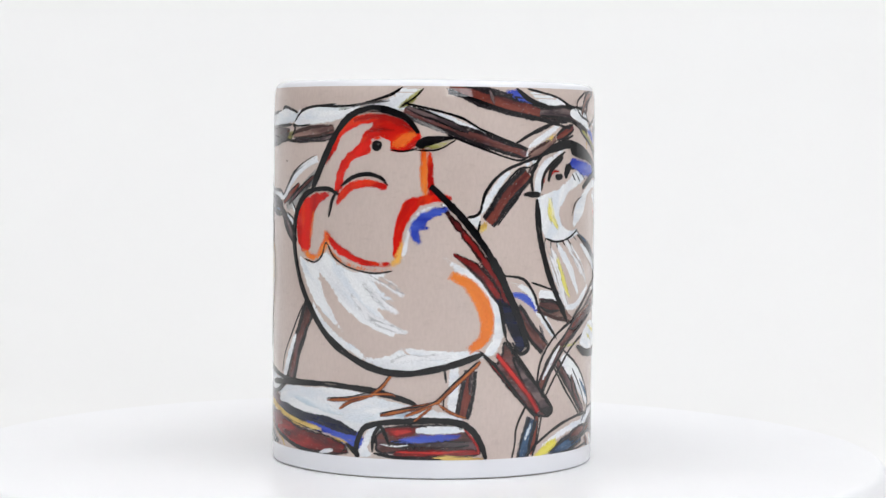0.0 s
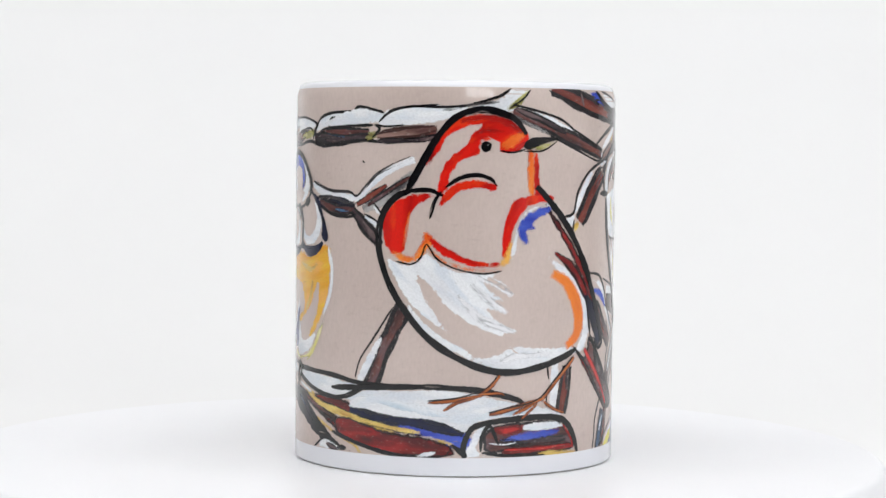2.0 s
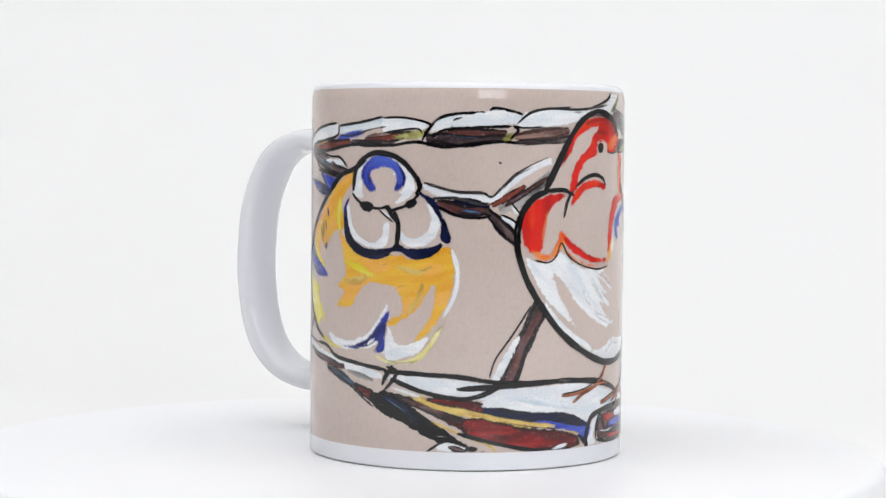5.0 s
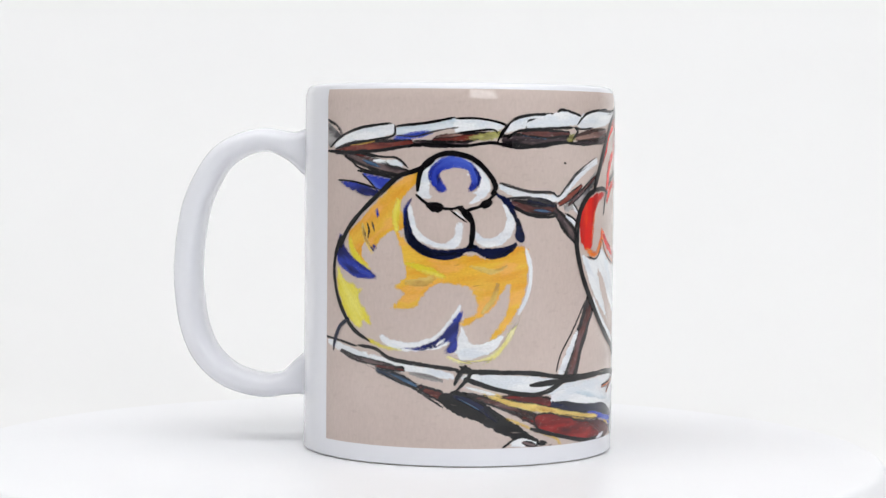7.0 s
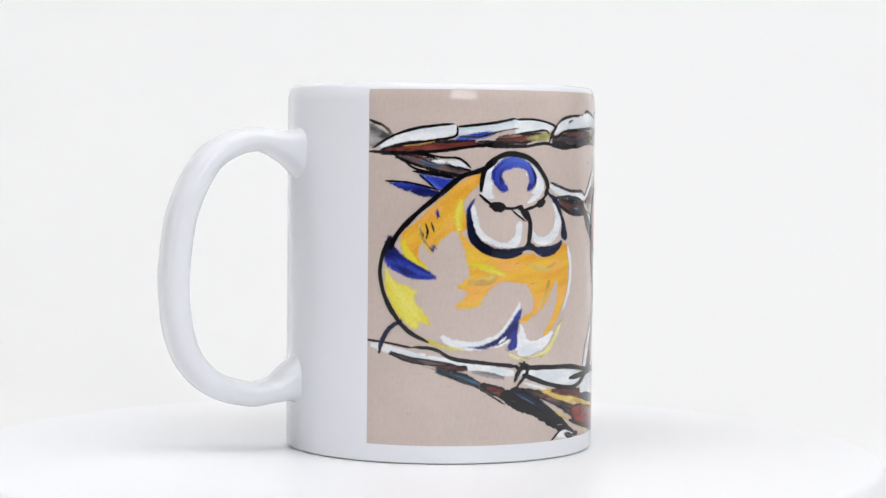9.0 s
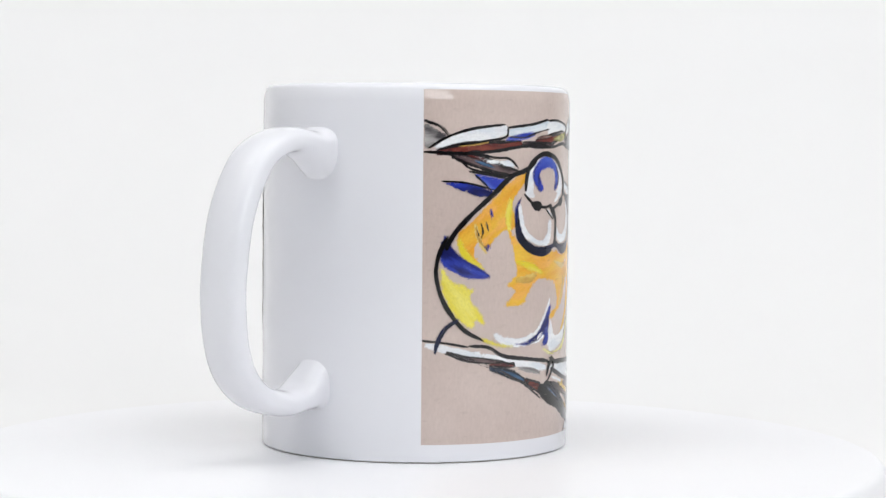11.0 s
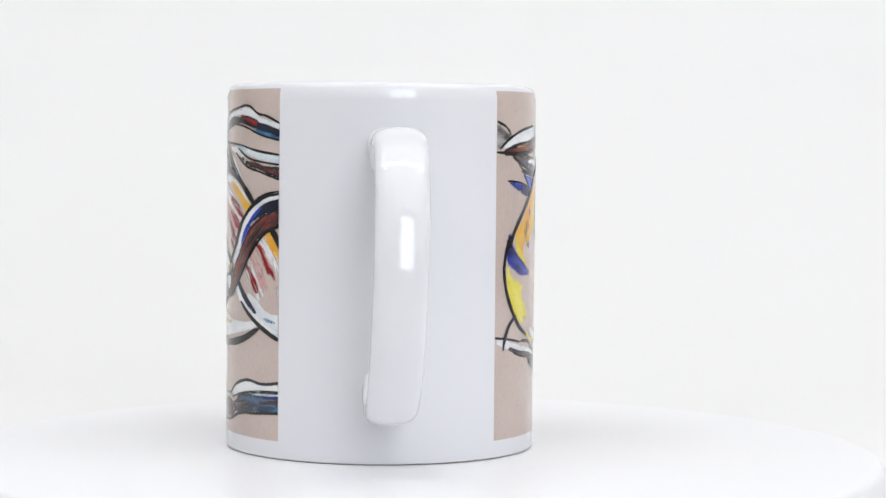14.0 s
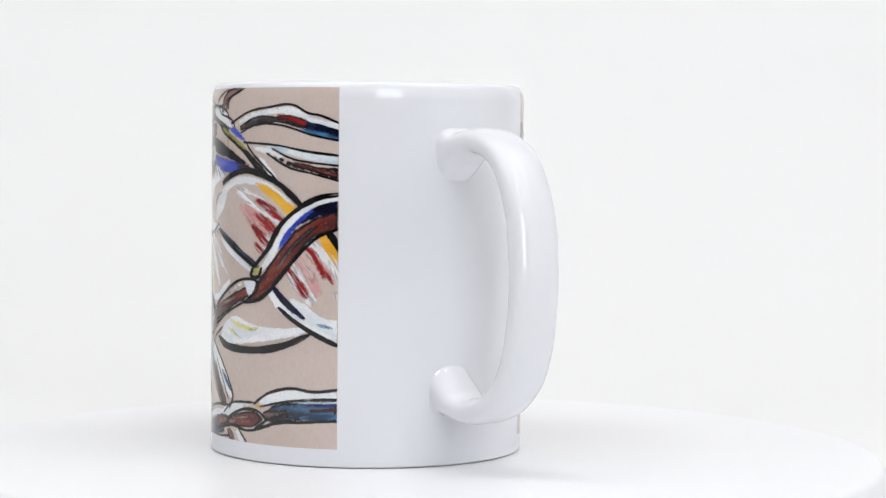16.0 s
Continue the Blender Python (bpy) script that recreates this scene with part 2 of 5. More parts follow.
def window():
    """A paned window behind the camera: a painted frame with bars before the daylight."""
    w = tagged(new("window_1"), "white-framed window with six panes", "window", kind="structure")
    x0, x1, z0, z1 = 0.20, 1.04, 0.27, 1.29
    bars = [(x0, z0, x0 + 0.04, z1), (x1 - 0.04, z0, x1, z1), (x0 + 0.04, z0, x1 - 0.04, z0 + 0.04), (x0 + 0.04, z1 - 0.04, x1 - 0.04, z1)]
    for i, (a, b, c, d) in enumerate(bars):
        bm = bmesh.new()
        box(bm, a, -2.098, b, c, -2.05, d)
        part("window_frame", bm, BACKING, w, smooth=False)
    for a, b, c, d in ((0.605, 0.31, 0.635, 1.25), (0.24, 0.56, 0.604, 0.59), (0.636, 0.56, 1.0, 0.59), (0.24, 0.91, 0.604, 0.94), (0.636, 0.91, 1.0, 0.94)):
        bm = bmesh.new()
        box(bm, a, -2.085, b, c, -2.06, d)
        part("glazing_bar", bm, BACKING, w, smooth=False)


window()


def turntable():
    top = new("turntable")
    tagged(top, "round white glossy display turntable carrying the mug", "turntable")
    bm = bmesh.new()
    prof = [(0.0005, 0.0), (0.06, 0.0), (0.1200, 0.0)] + arc(0.1200, -0.0025, 0.0025, 90, 0, 6) + [(0.1225, -0.0135), (0.1210, -0.015), (0.0005, -0.015)]
    lathe(bm, list(reversed(prof)), 192)
    ed = part("platter", bm, DISC, top, "glossy white round platter")
    bm = bmesh.new()
    lathe(bm, [(0.0005, -0.0298), (0.095, -0.0298), (0.097, -0.028), (0.097, -0.018), (0.095, -0.016), (0.0005, -0.016)], 96)
    part("base", bm, DISC, top)
    return top


TURNTABLE = turntable()

# ---- the mug ----
RADIUS = 0.041
MUG = tagged(new("mug"), "glossy white mug printed with birds on snowy branches, on the turntable", "mug")


LEAN = radians(18)


def wall_radius(z):
    """The straight wall leans in by up to LEAN over the last millimetres under its lip."""
    k = max(0.0, z - 0.0913) / 0.0031
    return RADIUS - 0.5 * math.tan(LEAN) * 0.0031 * k * k


def mug_body():
    bm = bmesh.new()
    prof = [(0.0005, 0.0016), (0.0355, 0.0016), (0.0362, 0.0002), (0.0400, 0.0002)]
    prof += arc(0.0404, 0.0008, 0.0006, -90, 0, 5)
    prof += [(RADIUS, 0.0012), (RADIUS, 0.0025), (RADIUS, 0.05)] + [(wall_radius(z / 1e4), z / 1e4) for z in range(911, 944, 3)]
    prof += arc(wall_radius(0.0944) - 0.0019 * math.cos(LEAN), 0.0944 - 0.0019 * math.sin(LEAN), 0.0019, math.degrees(LEAN), 180, 14)
    prof += [(0.0367, 0.08), (0.0367, 0.012)] + arc(0.0327, 0.011, 0.004, 0, -90, 6) + [(0.0005, 0.007)]
    lathe(bm, prof, 512)
    part("body", bm, GLAZE, MUG, "straight white glazed mug wall with rounded lip")
    bm = bmesh.new()
    lathe(bm, [(0.0362, 0.00002), (0.0400, 0.00002), (0.0403, 0.0001), (0.0403, 0.0004), (0.0362, 0.0004)], 128, closed=True)
    part("foot_ring", bm, FOOT, MUG, "bare grey-brown foot ring")


def mug_handle():
    """Strap handle: a flattened round section swept along a D-shaped ear, flaring into the wall."""
    line = [(38.5, 79.9), (42, 80.0), (46, 80.4), (52.2, 81.2), (58.3, 79.9), (64.0, 76.5), (68.0, 70.8), (70.8, 64.5), (72.4, 57.9), (73.5, 47.3), (73.3, 39.8),
            (71.9, 30.8), (68.6, 23.3), (62.2, 17.6), (53.2, 15.0), (47, 15.8), (42.5, 17.6), (38.5, 18.6)]
    c = spline([(r / 1000, z / 1000) for r, z in line], 0.0012)
    n = len(c)
    bm = bmesh.new()
    rings = []
    for i, p in enumerate(c):
        d = (c[min(i + 1, n - 1)] - c[max(i - 1, 0)]).normalized()
        out = Vector((-d.y, d.x))
        s = i / (n - 1)
        # the ear leans a little out of the upright
        lean = radians(1.4 - 2.1 * s * s * (3 - 2 * s))
        ct, st = math.cos(lean), math.sin(lean)
        half_t = 0.0029 + 0.0008 * math.sin(math.pi * s)
        # the strap spreads into the wall, mostly on the inner side of the ear
        outer = half_t + 0.0032 * max(0.0, 1 - s / 0.07) ** 2 + 0.0062 * max(0.0, 1 - (1 - s) / 0.11) ** 2
        inner = half_t + 0.0085 * max(0.0, 1 - s / 0.13) ** 2.5 + 0.0048 * max(0.0, 1 - (1 - s) / 0.10) ** 2
        half_w = 0.0067 - 0.0004 * s
        ring = []
        for k in range(56):
            a = 2 * math.pi * k / 56
            ca, sa = math.cos(a), math.sin(a)
            e = 0.8
            x = half_w * math.copysign(abs(ca) ** e, ca)
            y = (outer if sa > 0 else inner) * math.copysign(abs(sa) ** e, sa)
            q = p + out * y
            ring.append(bm.verts.new((q.x * ct - x * st, q.x * st + x * ct, q.y)))
        rings.append(ring)
    for a, b in zip(rings, rings[1:]):
        for k in range(56):
            j = (k + 1) % 56
            bm.faces.new((a[k], a[j], b[j], b[k]))
    bm.faces.new(rings[0])
    bm.faces.new(list(reversed(rings[-1])))
    bmesh.ops.recalc_face_normals(bm, faces=bm.faces)
    part("handle", bm, GLAZE, MUG, "thick white glazed ear handle")


mug_body()
mug_handle()

# ---- the printed picture: millimetres along the wrap (u) and up from the mug's base (v) ----
PRINT_START = radians(40.73)
PRINT_LEFT, PRINT_RIGHT, PRINT_FOOT, PRINT_HEAD = 0.95, 198.35, 4.75, 94.05
LAYER = 1.6e-6


def wrap(u, v, height):
    a = PRINT_START + u / 1000 / RADIUS
    r = wall_radius(v / 1000) + height
    return (r * math.cos(a), r * math.sin(a), v / 1000)


def printed_panel():
    bm = bmesh.new()
    n, rows = 480, [PRINT_FOOT, 30, 60, 85, 91, 91.5, 92, 92.5, 93, 93.5, PRINT_HEAD]
    grid = [[bm.verts.new(wrap(PRINT_LEFT + (PRINT_RIGHT - PRINT_LEFT) * i / n, v, 8e-6)) for v in rows] for i in range(n + 1)]
    for a, b in zip(grid, grid[1:]):
        for k in range(len(rows) - 1):
            bm.faces.new((a[k], b[k], b[k + 1], a[k + 1]))
    return part("printed_panel", bm, GROUND_PRINT, MUG, "warm beige printed ground of the picture")


printed_panel()


def numbers(text):
    return [tuple(float(c) for c in w.split(",")) for w in text.split()]


def rim_distance(points, rim):
    """How far each point lies from a closed line, in millimetres."""
    a, d = rim, np.roll(rim, -1, 0) - rim
    size = np.maximum((d * d).sum(1), 1e-12)
    out = []
    for k in range(0, len(points), 400):
        w = points[k:k + 400, None, :] - a[None]
        run = np.clip((w * d).sum(2) / size, 0, 1)
        out.append(np.sqrt(((w - d * run[:, :, None]) ** 2).sum(2).min(1)))
    return np.concatenate(out) if out else np.zeros(0)


class Motif:
    """One painted motif on the mug. Its dark outline is the part, its colour areas are sub-parts."""

    def __init__(self, name, label, base):
        self.name, self.label, self.layer = name, label, base
        self.meshes = {}

    def mesh(self, key, colour):
        if key not in self.meshes:
            bm = bmesh.new()
            self.meshes[key] = (bm, bm.loops.layers.uv.new("UVMap"), [])
            bm.loops.layers.uv.new("Edge")
        bm, uv, colours = self.meshes[key]
        if colour not in colours:
            colours.append(colour)
        return bm, uv, colours.index(colour)

    def line(self, colour, width, text, key="", taper=0.5, rag=0.16):
        """A brush line of that width in millimetres; taper: how thin its ends get."""
        if colour == "black":
            width *= 0.86
        bm, uv, slot = self.mesh(key or "outline", colour)
        self.layer += 1
        h = 12e-6 + self.layer * LAYER
        c = spline(numbers(text), 0.4)
        total = sum((b - a).length for a, b in zip(c, c[1:]))
        across = max(2, math.ceil(width / 0.45))
        run, rows, seed = 0.0, [], random.uniform(0, 900)
        for i, p in enumerate(c):
            if i:
                run += (p - c[i - 1]).length
            d = c[min(i + 1, len(c) - 1)] - c[max(i - 1, 0)]
            side = Vector((-d.y, d.x)).normalized() if d.length else Vector((0, 1))
            ends = min(run, total - run) / max(1e-6, min(total / 2, 2.5 * width))
            w = 0.5 * (width + 0.14) * (1 - taper * (1 - min(1, ends)) ** 1.5)
            w *= 1 + 0.25 * noise.noise((run * 0.18, seed, 0))
            lo = w + 0.55 * rag * noise.noise((run * 1.7, seed, 5)) * min(1.5, 0.5 + width * 0.4)
            hi = w + 0.55 * rag * noise.noise((run * 1.7, seed, 9)) * min(1.5, 0.5 + width * 0.4)
            rows.append([(p + side * (-lo + (lo + hi) * k / across), run, -lo + (lo + hi) * k / across) for k in range(across + 1)])
        self.sheet(bm, uv, slot, rows, h, seed)

    def sheet(self, bm, uv, slot, rows, h, seed):
        edge = bm.loops.layers.uv["Edge"]
        verts = [[bm.verts.new(wrap(min(max(q.x, PRINT_LEFT + 0.02), PRINT_RIGHT - 0.02), min(max(q.y, PRINT_FOOT + 0.02), PRINT_HEAD - 0.02), h))
                  for q, _, _ in row] for row in rows]
        for i in range(len(rows) - 1):
            for k in range(len(rows[0]) - 1):
                f = bm.faces.new((verts[i][k], verts[i + 1][k], verts[i + 1][k + 1], verts[i][k + 1]))
                f.material_index = slot
                for loop, (_, a, b) in zip(f.loops, (rows[i][k], rows[i + 1][k], rows[i + 1][k + 1], rows[i][k + 1])):
                    loop[uv].uv = ((a + seed) / 1000, (b + seed) / 1000)
                for loop, r, n in zip(f.loops, (rows[i], rows[i + 1], rows[i + 1], rows[i]), (k, k, k + 1, k + 1)):
                    side = abs(2 * n / (len(r) - 1) - 1)
                    end = min(r[0][1], rows[-1][0][1] - r[0][1])
                    loop[edge].uv = (min(0.5 * (1 - side) * abs(r[-1][2] - r[0][2]), 0.1 + 0.6 * end), side)

    def patch(self, colour, text, key="", rag=0.22, angle=0.0, smooth=True):
        """A filled area with a rough chalky edge; angle: the way its strokes run, in degrees."""
        bm, uv, slot = self.mesh(key or "colour", colour)
        self.layer += 1
        h = 12e-6 + self.layer * LAYER
        seed = random.uniform(0, 900)
        c = spline(numbers(text), 0.45, True) if smooth else [Vector(p) for p in numbers(text)]
        rim = []
        for p in c:
            k = Vector((noise.noise((p.x * 1.3, p.y * 1.3, seed)), noise.noise((p.x * 1.3, p.y * 1.3, seed + 40))))
            q = p + k * rag * 1.6
            rim.append((min(max(q.x, PRINT_LEFT + 0.02), PRINT_RIGHT - 0.02), min(max(q.y, PRINT_FOOT + 0.02), PRINT_HEAD - 0.02)))
        rim = np.array(rim)
        gx, gy = np.meshgrid(np.arange(rim[:, 0].min() + 0.2, rim[:, 0].max(), 0.5), np.arange(rim[:, 1].min() + 0.3, rim[:, 1].max(), 0.8))
        gx[1::2] += 0.25
        grid = np.stack((gx.ravel(), gy.ravel()), 1)
        grid = grid[rim_distance(grid, rim) > 0.3]
        points = [Vector(p) for p in rim] + [Vector(p) for p in grid]
        n = len(rim)
        flat, _, tris, _, _, _ = delaunay_2d_cdt(points, [(i, (i + 1) % n) for i in range(n)], [], 1, 1e-6)
        inward = rim_distance(np.array([tuple(p) for p in flat]), rim)
        edge = bm.loops.layers.uv["Edge"]
        ca, sa = math.cos(radians(angle)), math.sin(radians(angle))
        made = {}
        for tri in tris:
            for k in tri:
                if k not in made:
                    made[k] = bm.verts.new(wrap(flat[k].x, flat[k].y, h))
            g = bm.faces.new([made[k] for k in tri])
            g.material_index = slot
            for loop, k in zip(g.loops, tri):
                p = flat[k]
                loop[uv].uv = ((p.x * ca + p.y * sa + seed) / 1000, (-p.x * sa + p.y * ca + seed) / 1000)
                loop[edge].uv = (inward[k], max(0.0, 1 - inward[k] / 1.3))

    def done(self):
        first = "outline" if "outline" in self.meshes else next(iter(self.meshes))
        bm, _, colours = self.meshes.pop(first)
        top = part(self.name, bm, [PAINTS[c] for c in colours], MUG, self.label)
        for key, (bm, _, colours) in self.meshes.items():
            part(key.split("#")[0], bm, [PAINTS[c] for c in colours], top)



m = Motif("painted_branch", "dark bark branch under lumps of snow, outlined in black", 0)
m.patch("grey", "0.6,85.6 4.6,84.0 7.3,82.0 3.8,79.7 0.6,79.7", "snow")
m.patch("snow", "2.7,78.9 6.6,81.8 14.2,84.3 23.0,85.3 23.6,83.0 18.2,81.5 9.9,80.1", "snow")
m.patch("snow_blue", "23.9,84.5 32.7,85.7 39.2,86.9 40.0,84.8 34.2,83.5 29.2,82.5 24.2,82.4", "snow")
m.patch("snow", "39.2,86.6 45.4,86.7 51.4,85.3 49.6,83.6 44.0,83.7 39.2,83.1", "snow")
m.patch("snow", "51.1,82.9 53.3,86.2 58.7,87.8 66.2,88.0 71.9,86.6 74.5,85.5 63.3,84.5 55.4,84.1", "snow")
m.line("bark_red", 3.2, "4.2,78.3 13.4,79.5 21.3,80.0 28.6,80.8", "bark")
m.line("straw", 0.6, "9.9,79.8 18.2,81.0", "bark", rag=0.1)
m.line("blue", 1.8, "23.1,81.7 28.5,82.4 33.5,83.3", "bark")
m.line("bark_red", 2.8, "33.5,81.1 41.2,82.0 47.7,82.9", "bark")
m.line("bark_pale", 1, "34.2,82.1 41.2,82.8", "bark", rag=0.3)
m.patch("olive", "41.2,82.0 45.5,83.2 49.2,84.0 51.1,82.9 49.2,81.5 44.0,81.2", "bark")
m.line("bark_dark", 2, "28.6,80.8 35.6,80.3 42.6,80.5", "bark")
m.line("bark_dark", 4.6, "50.7,81.3 59.7,81.9 70.8,82.5", "bark", taper=0.3, rag=0.3)
m.line("steel_blue", 0.8, "56.2,82.7 63.3,81.9", "bark", rag=0.3)
m.line("bark_pale", 0.8, "54.6,83.3 65.3,84.0", "bark", rag=0.3)
m.line("bark", 2.4, "56.2,83.3 63.3,83.1 70.7,83.2", "bark")
m.line("black", 0.96, "0.8,78.4 11.7,78.1 19.8,78.7 25.7,79.6 34.2,80.3 41.2,79.9 48.4,80.8 55.5,79.6 65.3,80.8 72.0,81.3", rag=0.3)
m.line("soft_black", 0.88, "0.8,86.4 5.0,84.9 7.7,82.2", rag=0.3)
m.line("black", 0.8, "2.1,79.2 7.1,82.2 13.7,84.3 23.0,85.5", rag=0.3)
m.line("black", 0.72, "9.9,80.1 18.2,81.4 23.3,82.4 23.8,85.2", rag=0.1)
m.line("black", 0.8, "23.9,84.7 32.7,85.7 39.2,87.0", rag=0.3)
m.line("soft_black", 0.56, "24.2,82.4 29.3,82.3 34.2,83.5 40.0,84.5", rag=0.1)
m.line("black", 0.72, "39.2,86.7 45.4,86.7 51.7,85.2 50.2,82.9", rag=0.1)
m.line("black", 0.64, "39.5,83.0 44.0,83.7 48.7,84.0 49.9,82.7", rag=0.1)
m.line("black", 0.88, "49.6,81.0 51.4,83.8 53.8,86.5 58.7,87.8 66.2,88.0", rag=0.3)
m.line("black", 0.88, "57.1,84.4 58.7,86.4 65.2,86.1 71.9,86.6", rag=0.3)
m.line("black", 0.8, "52.2,81.8 55.4,83.8 63.3,84.5 71.9,84.8", rag=0.3)
m.patch("snow", "66.9,88.4 68.3,89.2 73.5,88.1 75.2,87.1 72.2,86.5 67.3,87.6", "snow")
m.line("black", 0.88, "65.9,87.4 67.7,89.2 73.5,88.1 75.6,87.2", rag=0.3)
m.patch("snow", "74.2,84.9 75.6,87.2 79.7,88.7 87.3,89.1 88.0,85.6 81.8,84.9 76.3,84.3", "snow")
m.line("black", 0.72, "74.2,86.5 77.6,88.6 83.1,89.3 88.7,89.7", rag=0.1)
m.line("bark_pale", 3.4, "72.9,82.4 80.4,83.0 88.1,83.5", "bark")
m.patch("olive", "69.5,82.1 71.5,83.5 73.6,82.4 72.2,81.3 69.7,81.0", "bark")
m.line("bark", 2.6, "75.6,82.4 81.8,82.8 88.1,83.1", "bark")
m.line("black", 0.8, "69.5,81.0 73.6,80.8 80.4,81.1 87.4,81.7", rag=0.3)
m.line("black", 0.72, "72.2,84.9 73.6,83.8 71.5,81.7", rag=0.1)
m.line("black", 0.64, "72.2,84.9 75.6,84.5 80.4,84.9", rag=0.1)
m.patch("snow", "75.4,88.2 82.6,89.3 95.9,89.5 92.5,87.0 87.0,85.4 73.8,84.9", "snow")
m.patch("snow", "55.8,84.7 61.5,87.5 68.8,88.8 74.4,87.4 72.7,85.5", "snow")
m.line("bark_pale", 3, "72.8,82.1 81.2,83.0 88.2,84.1", "bark")
m.line("bark_dark", 1.4, "72.8,80.9 84.2,81.3 88.2,82.2", "bark")
m.line("black", 0.72, "73.3,85.5 76.9,88.2 82.6,89.3 89.5,89.2 95.2,89.5", rag=0.1)
m.line("soft_black", 0.72, "89.5,88.4 95.9,89.7 103.2,90.6", rag=0.1)
m.done()

m = Motif("painted_branch", "thin dark branch with a snowy upper edge behind the blue tit", 0)
m.line("bark_dark", 3.6, "8.1,77.8 15.4,76.0 22.1,74.0 27.5,73.3", "bark")
m.line("steel_blue", 1.2, "14.3,76.3 19.8,74.5", "bark")
m.line("bark_red", 0.9, "11.7,77.8 18.3,76.3", "bark")
m.patch("snow", "13.7,77.6 19.8,76.5 25.0,76.3 27.2,74.3 22.1,75.1 18.3,75.6", "snow")
m.line("black", 0.72, "12.6,78.4 19.8,77.1 24.3,76.8 27.5,74.3", rag=0.1)
m.line("black", 0.72, "10.0,76.7 13.4,74.2 21.4,72.6 25.8,72.3", rag=0.1)
m.done()

m = Motif("painted_branch", "forked dark branch with snow between the two birds", 0)
m.line("snow", 2, "50.5,70.1 57.9,68.0 67.1,67.1 70.3,69.6 74.4,72.9 80.5,75.7 82.9,76.5", "snow", taper=0.2, rag=0.3)
m.patch("snow", "49.4,70.9 56.3,68.5 59.4,67.2 54.7,67.1 50.9,69.0", "snow")
m.line("bark", 4, "53.3,66.0 60.2,64.2 66.8,64.3", "bark", rag=0.3)
m.line("navy", 2.2, "57.6,66.6 62.5,66.2 66.1,65.1", "bark", rag=0.3)
m.line("steel_blue", 1, "59.5,64.2 64.7,63.7", "bark", rag=0.3)
m.line("bark_red", 2.4, "67.1,65.4 71.7,67.7 75.7,70.4", "bark", rag=0.3)
m.line("grey", 2.6, "68.9,64.3 73.7,66.3 80.2,71.3 82.7,73.2", "bark", taper=0.2, rag=0.3)
m.line("bark", 1.4, "70.3,65.2 76.4,69.1 82.2,72.7", "bark", rag=0.3)
m.line("bark_dark", 3.8, "65.7,64.3 69.6,60.5 74.1,55.7", "bark", rag=0.2)
m.line("snow", 1.4, "69.6,62.7 72.4,61.1 74.1,58.9", "snow", rag=0.2)
m.line("snow", 1.1, "72.1,65.2 74.6,62.8", "snow", rag=0.2)
m.line("soft_black", 0.88, "50.3,70.9 57.9,68.8 64.6,68.5 67.1,67.5 70.3,70.4 73.7,73.4 80.5,76.5 82.9,77.3", rag=0.3)
m.line("soft_black", 0.8, "51.6,66.8 57.9,67.2 63.9,65.9 67.1,65.7", rag=0.3)
m.line("black", 0.88, "53.4,65.2 59.5,62.7 64.7,62.4 67.1,63.2", rag=0.3)
m.line("black", 0.72, "69.3,63.3 72.4,61.9 74.3,60.3", rag=0.1)
m.line("black", 0.6, "72.1,66.0 74.6,63.1", rag=0.1)
m.line("black", 0.5, "68.8,76.1 69.4,75.6", taper=0.1, rag=0.1)
m.done()

m = Motif("painted_twig", "thin brown twig with a snowy edge", 0)
m.line("bark", 4.6, "71.4,21.6 74.8,29.8 79.2,38.7 80.8,41.5", "bark", taper=0.1)
m.patch("snow", "67.2,22.8 69.9,27.6 73.0,32.6 74.9,33.2 72.4,27.6 69.4,22.6", "snow")
m.line("black", 0.56, "66.9,23.1 68.5,27.8 72.7,33.7 77.5,40.8", rag=0.1)
m.done()

m = Motif("painted_log", "snow-covered log striped dark red, yellow, blue and black", 0)
m.line("snow", 2, "1.7,30.0 10.4,28.0 18.7,25.9 26.2,24.8", "snow")
m.patch("snow", "13.0,28.5 18.7,27.6 26.2,25.9 34.7,24.7 39.6,23.3 38.3,21.9 30.5,23.2 23.3,24.0 18.7,25.9", "snow")
m.line("bark_dark", 1.6, "7.1,28.1 12.2,26.4 20.3,25.3 26.2,24.0", "bark", rag=0.3)
m.line("bark_red", 1.6, "18.7,24.8 23.3,24.4 26.9,24.0", "bark")
m.line("grey", 1.6, "27.9,23.4 33.3,22.4 36.8,21.5", "bark", rag=0.4)
m.line("steel_blue", 2.6, "18.7,23.8 24.8,22.2 30.5,20.0", "bark")
m.patch("bark_red", "29.8,20.7 33.6,20.2 36.9,18.8 36.9,15.7 34.1,17.1 31.2,18.4", "bark")
m.patch("black", "35.1,17.4 37.6,18.8 40.1,19.4 44.7,17.9 49.2,14.7 54.7,11.2 60.8,7.2 66.6,5.0 68.8,4.0 59.0,4.9 50.0,9.0 44.8,11.7 38.5,14.0", "bark", rag=0.35)
m.line("navy", 1.6, "39.0,18.0 44.7,15.8 50.8,11.4", "bark", rag=0.3)
m.line("steel_blue", 0.6, "40.4,17.4 46.2,14.3", "bark", rag=0.1)
m.line("black", 0.64, "0.3,31.1 6.7,30.4 13.0,29.3", rag=0.1)
m.line("black", 1.12, "13.0,29.6 18.7,29.0 23.2,26.7 31.9,25.5 40.6,24.4", rag=0.3)
m.line("soft_black", 0.8, "6.7,27.8 13.0,26.2 18.7,24.2 24.8,21.6 30.5,19.0 36.9,14.8", rag=0.35)
m.line("black", 0.64, "26.9,23.7 26.2,24.8 24.0,24.4", rag=0.1)
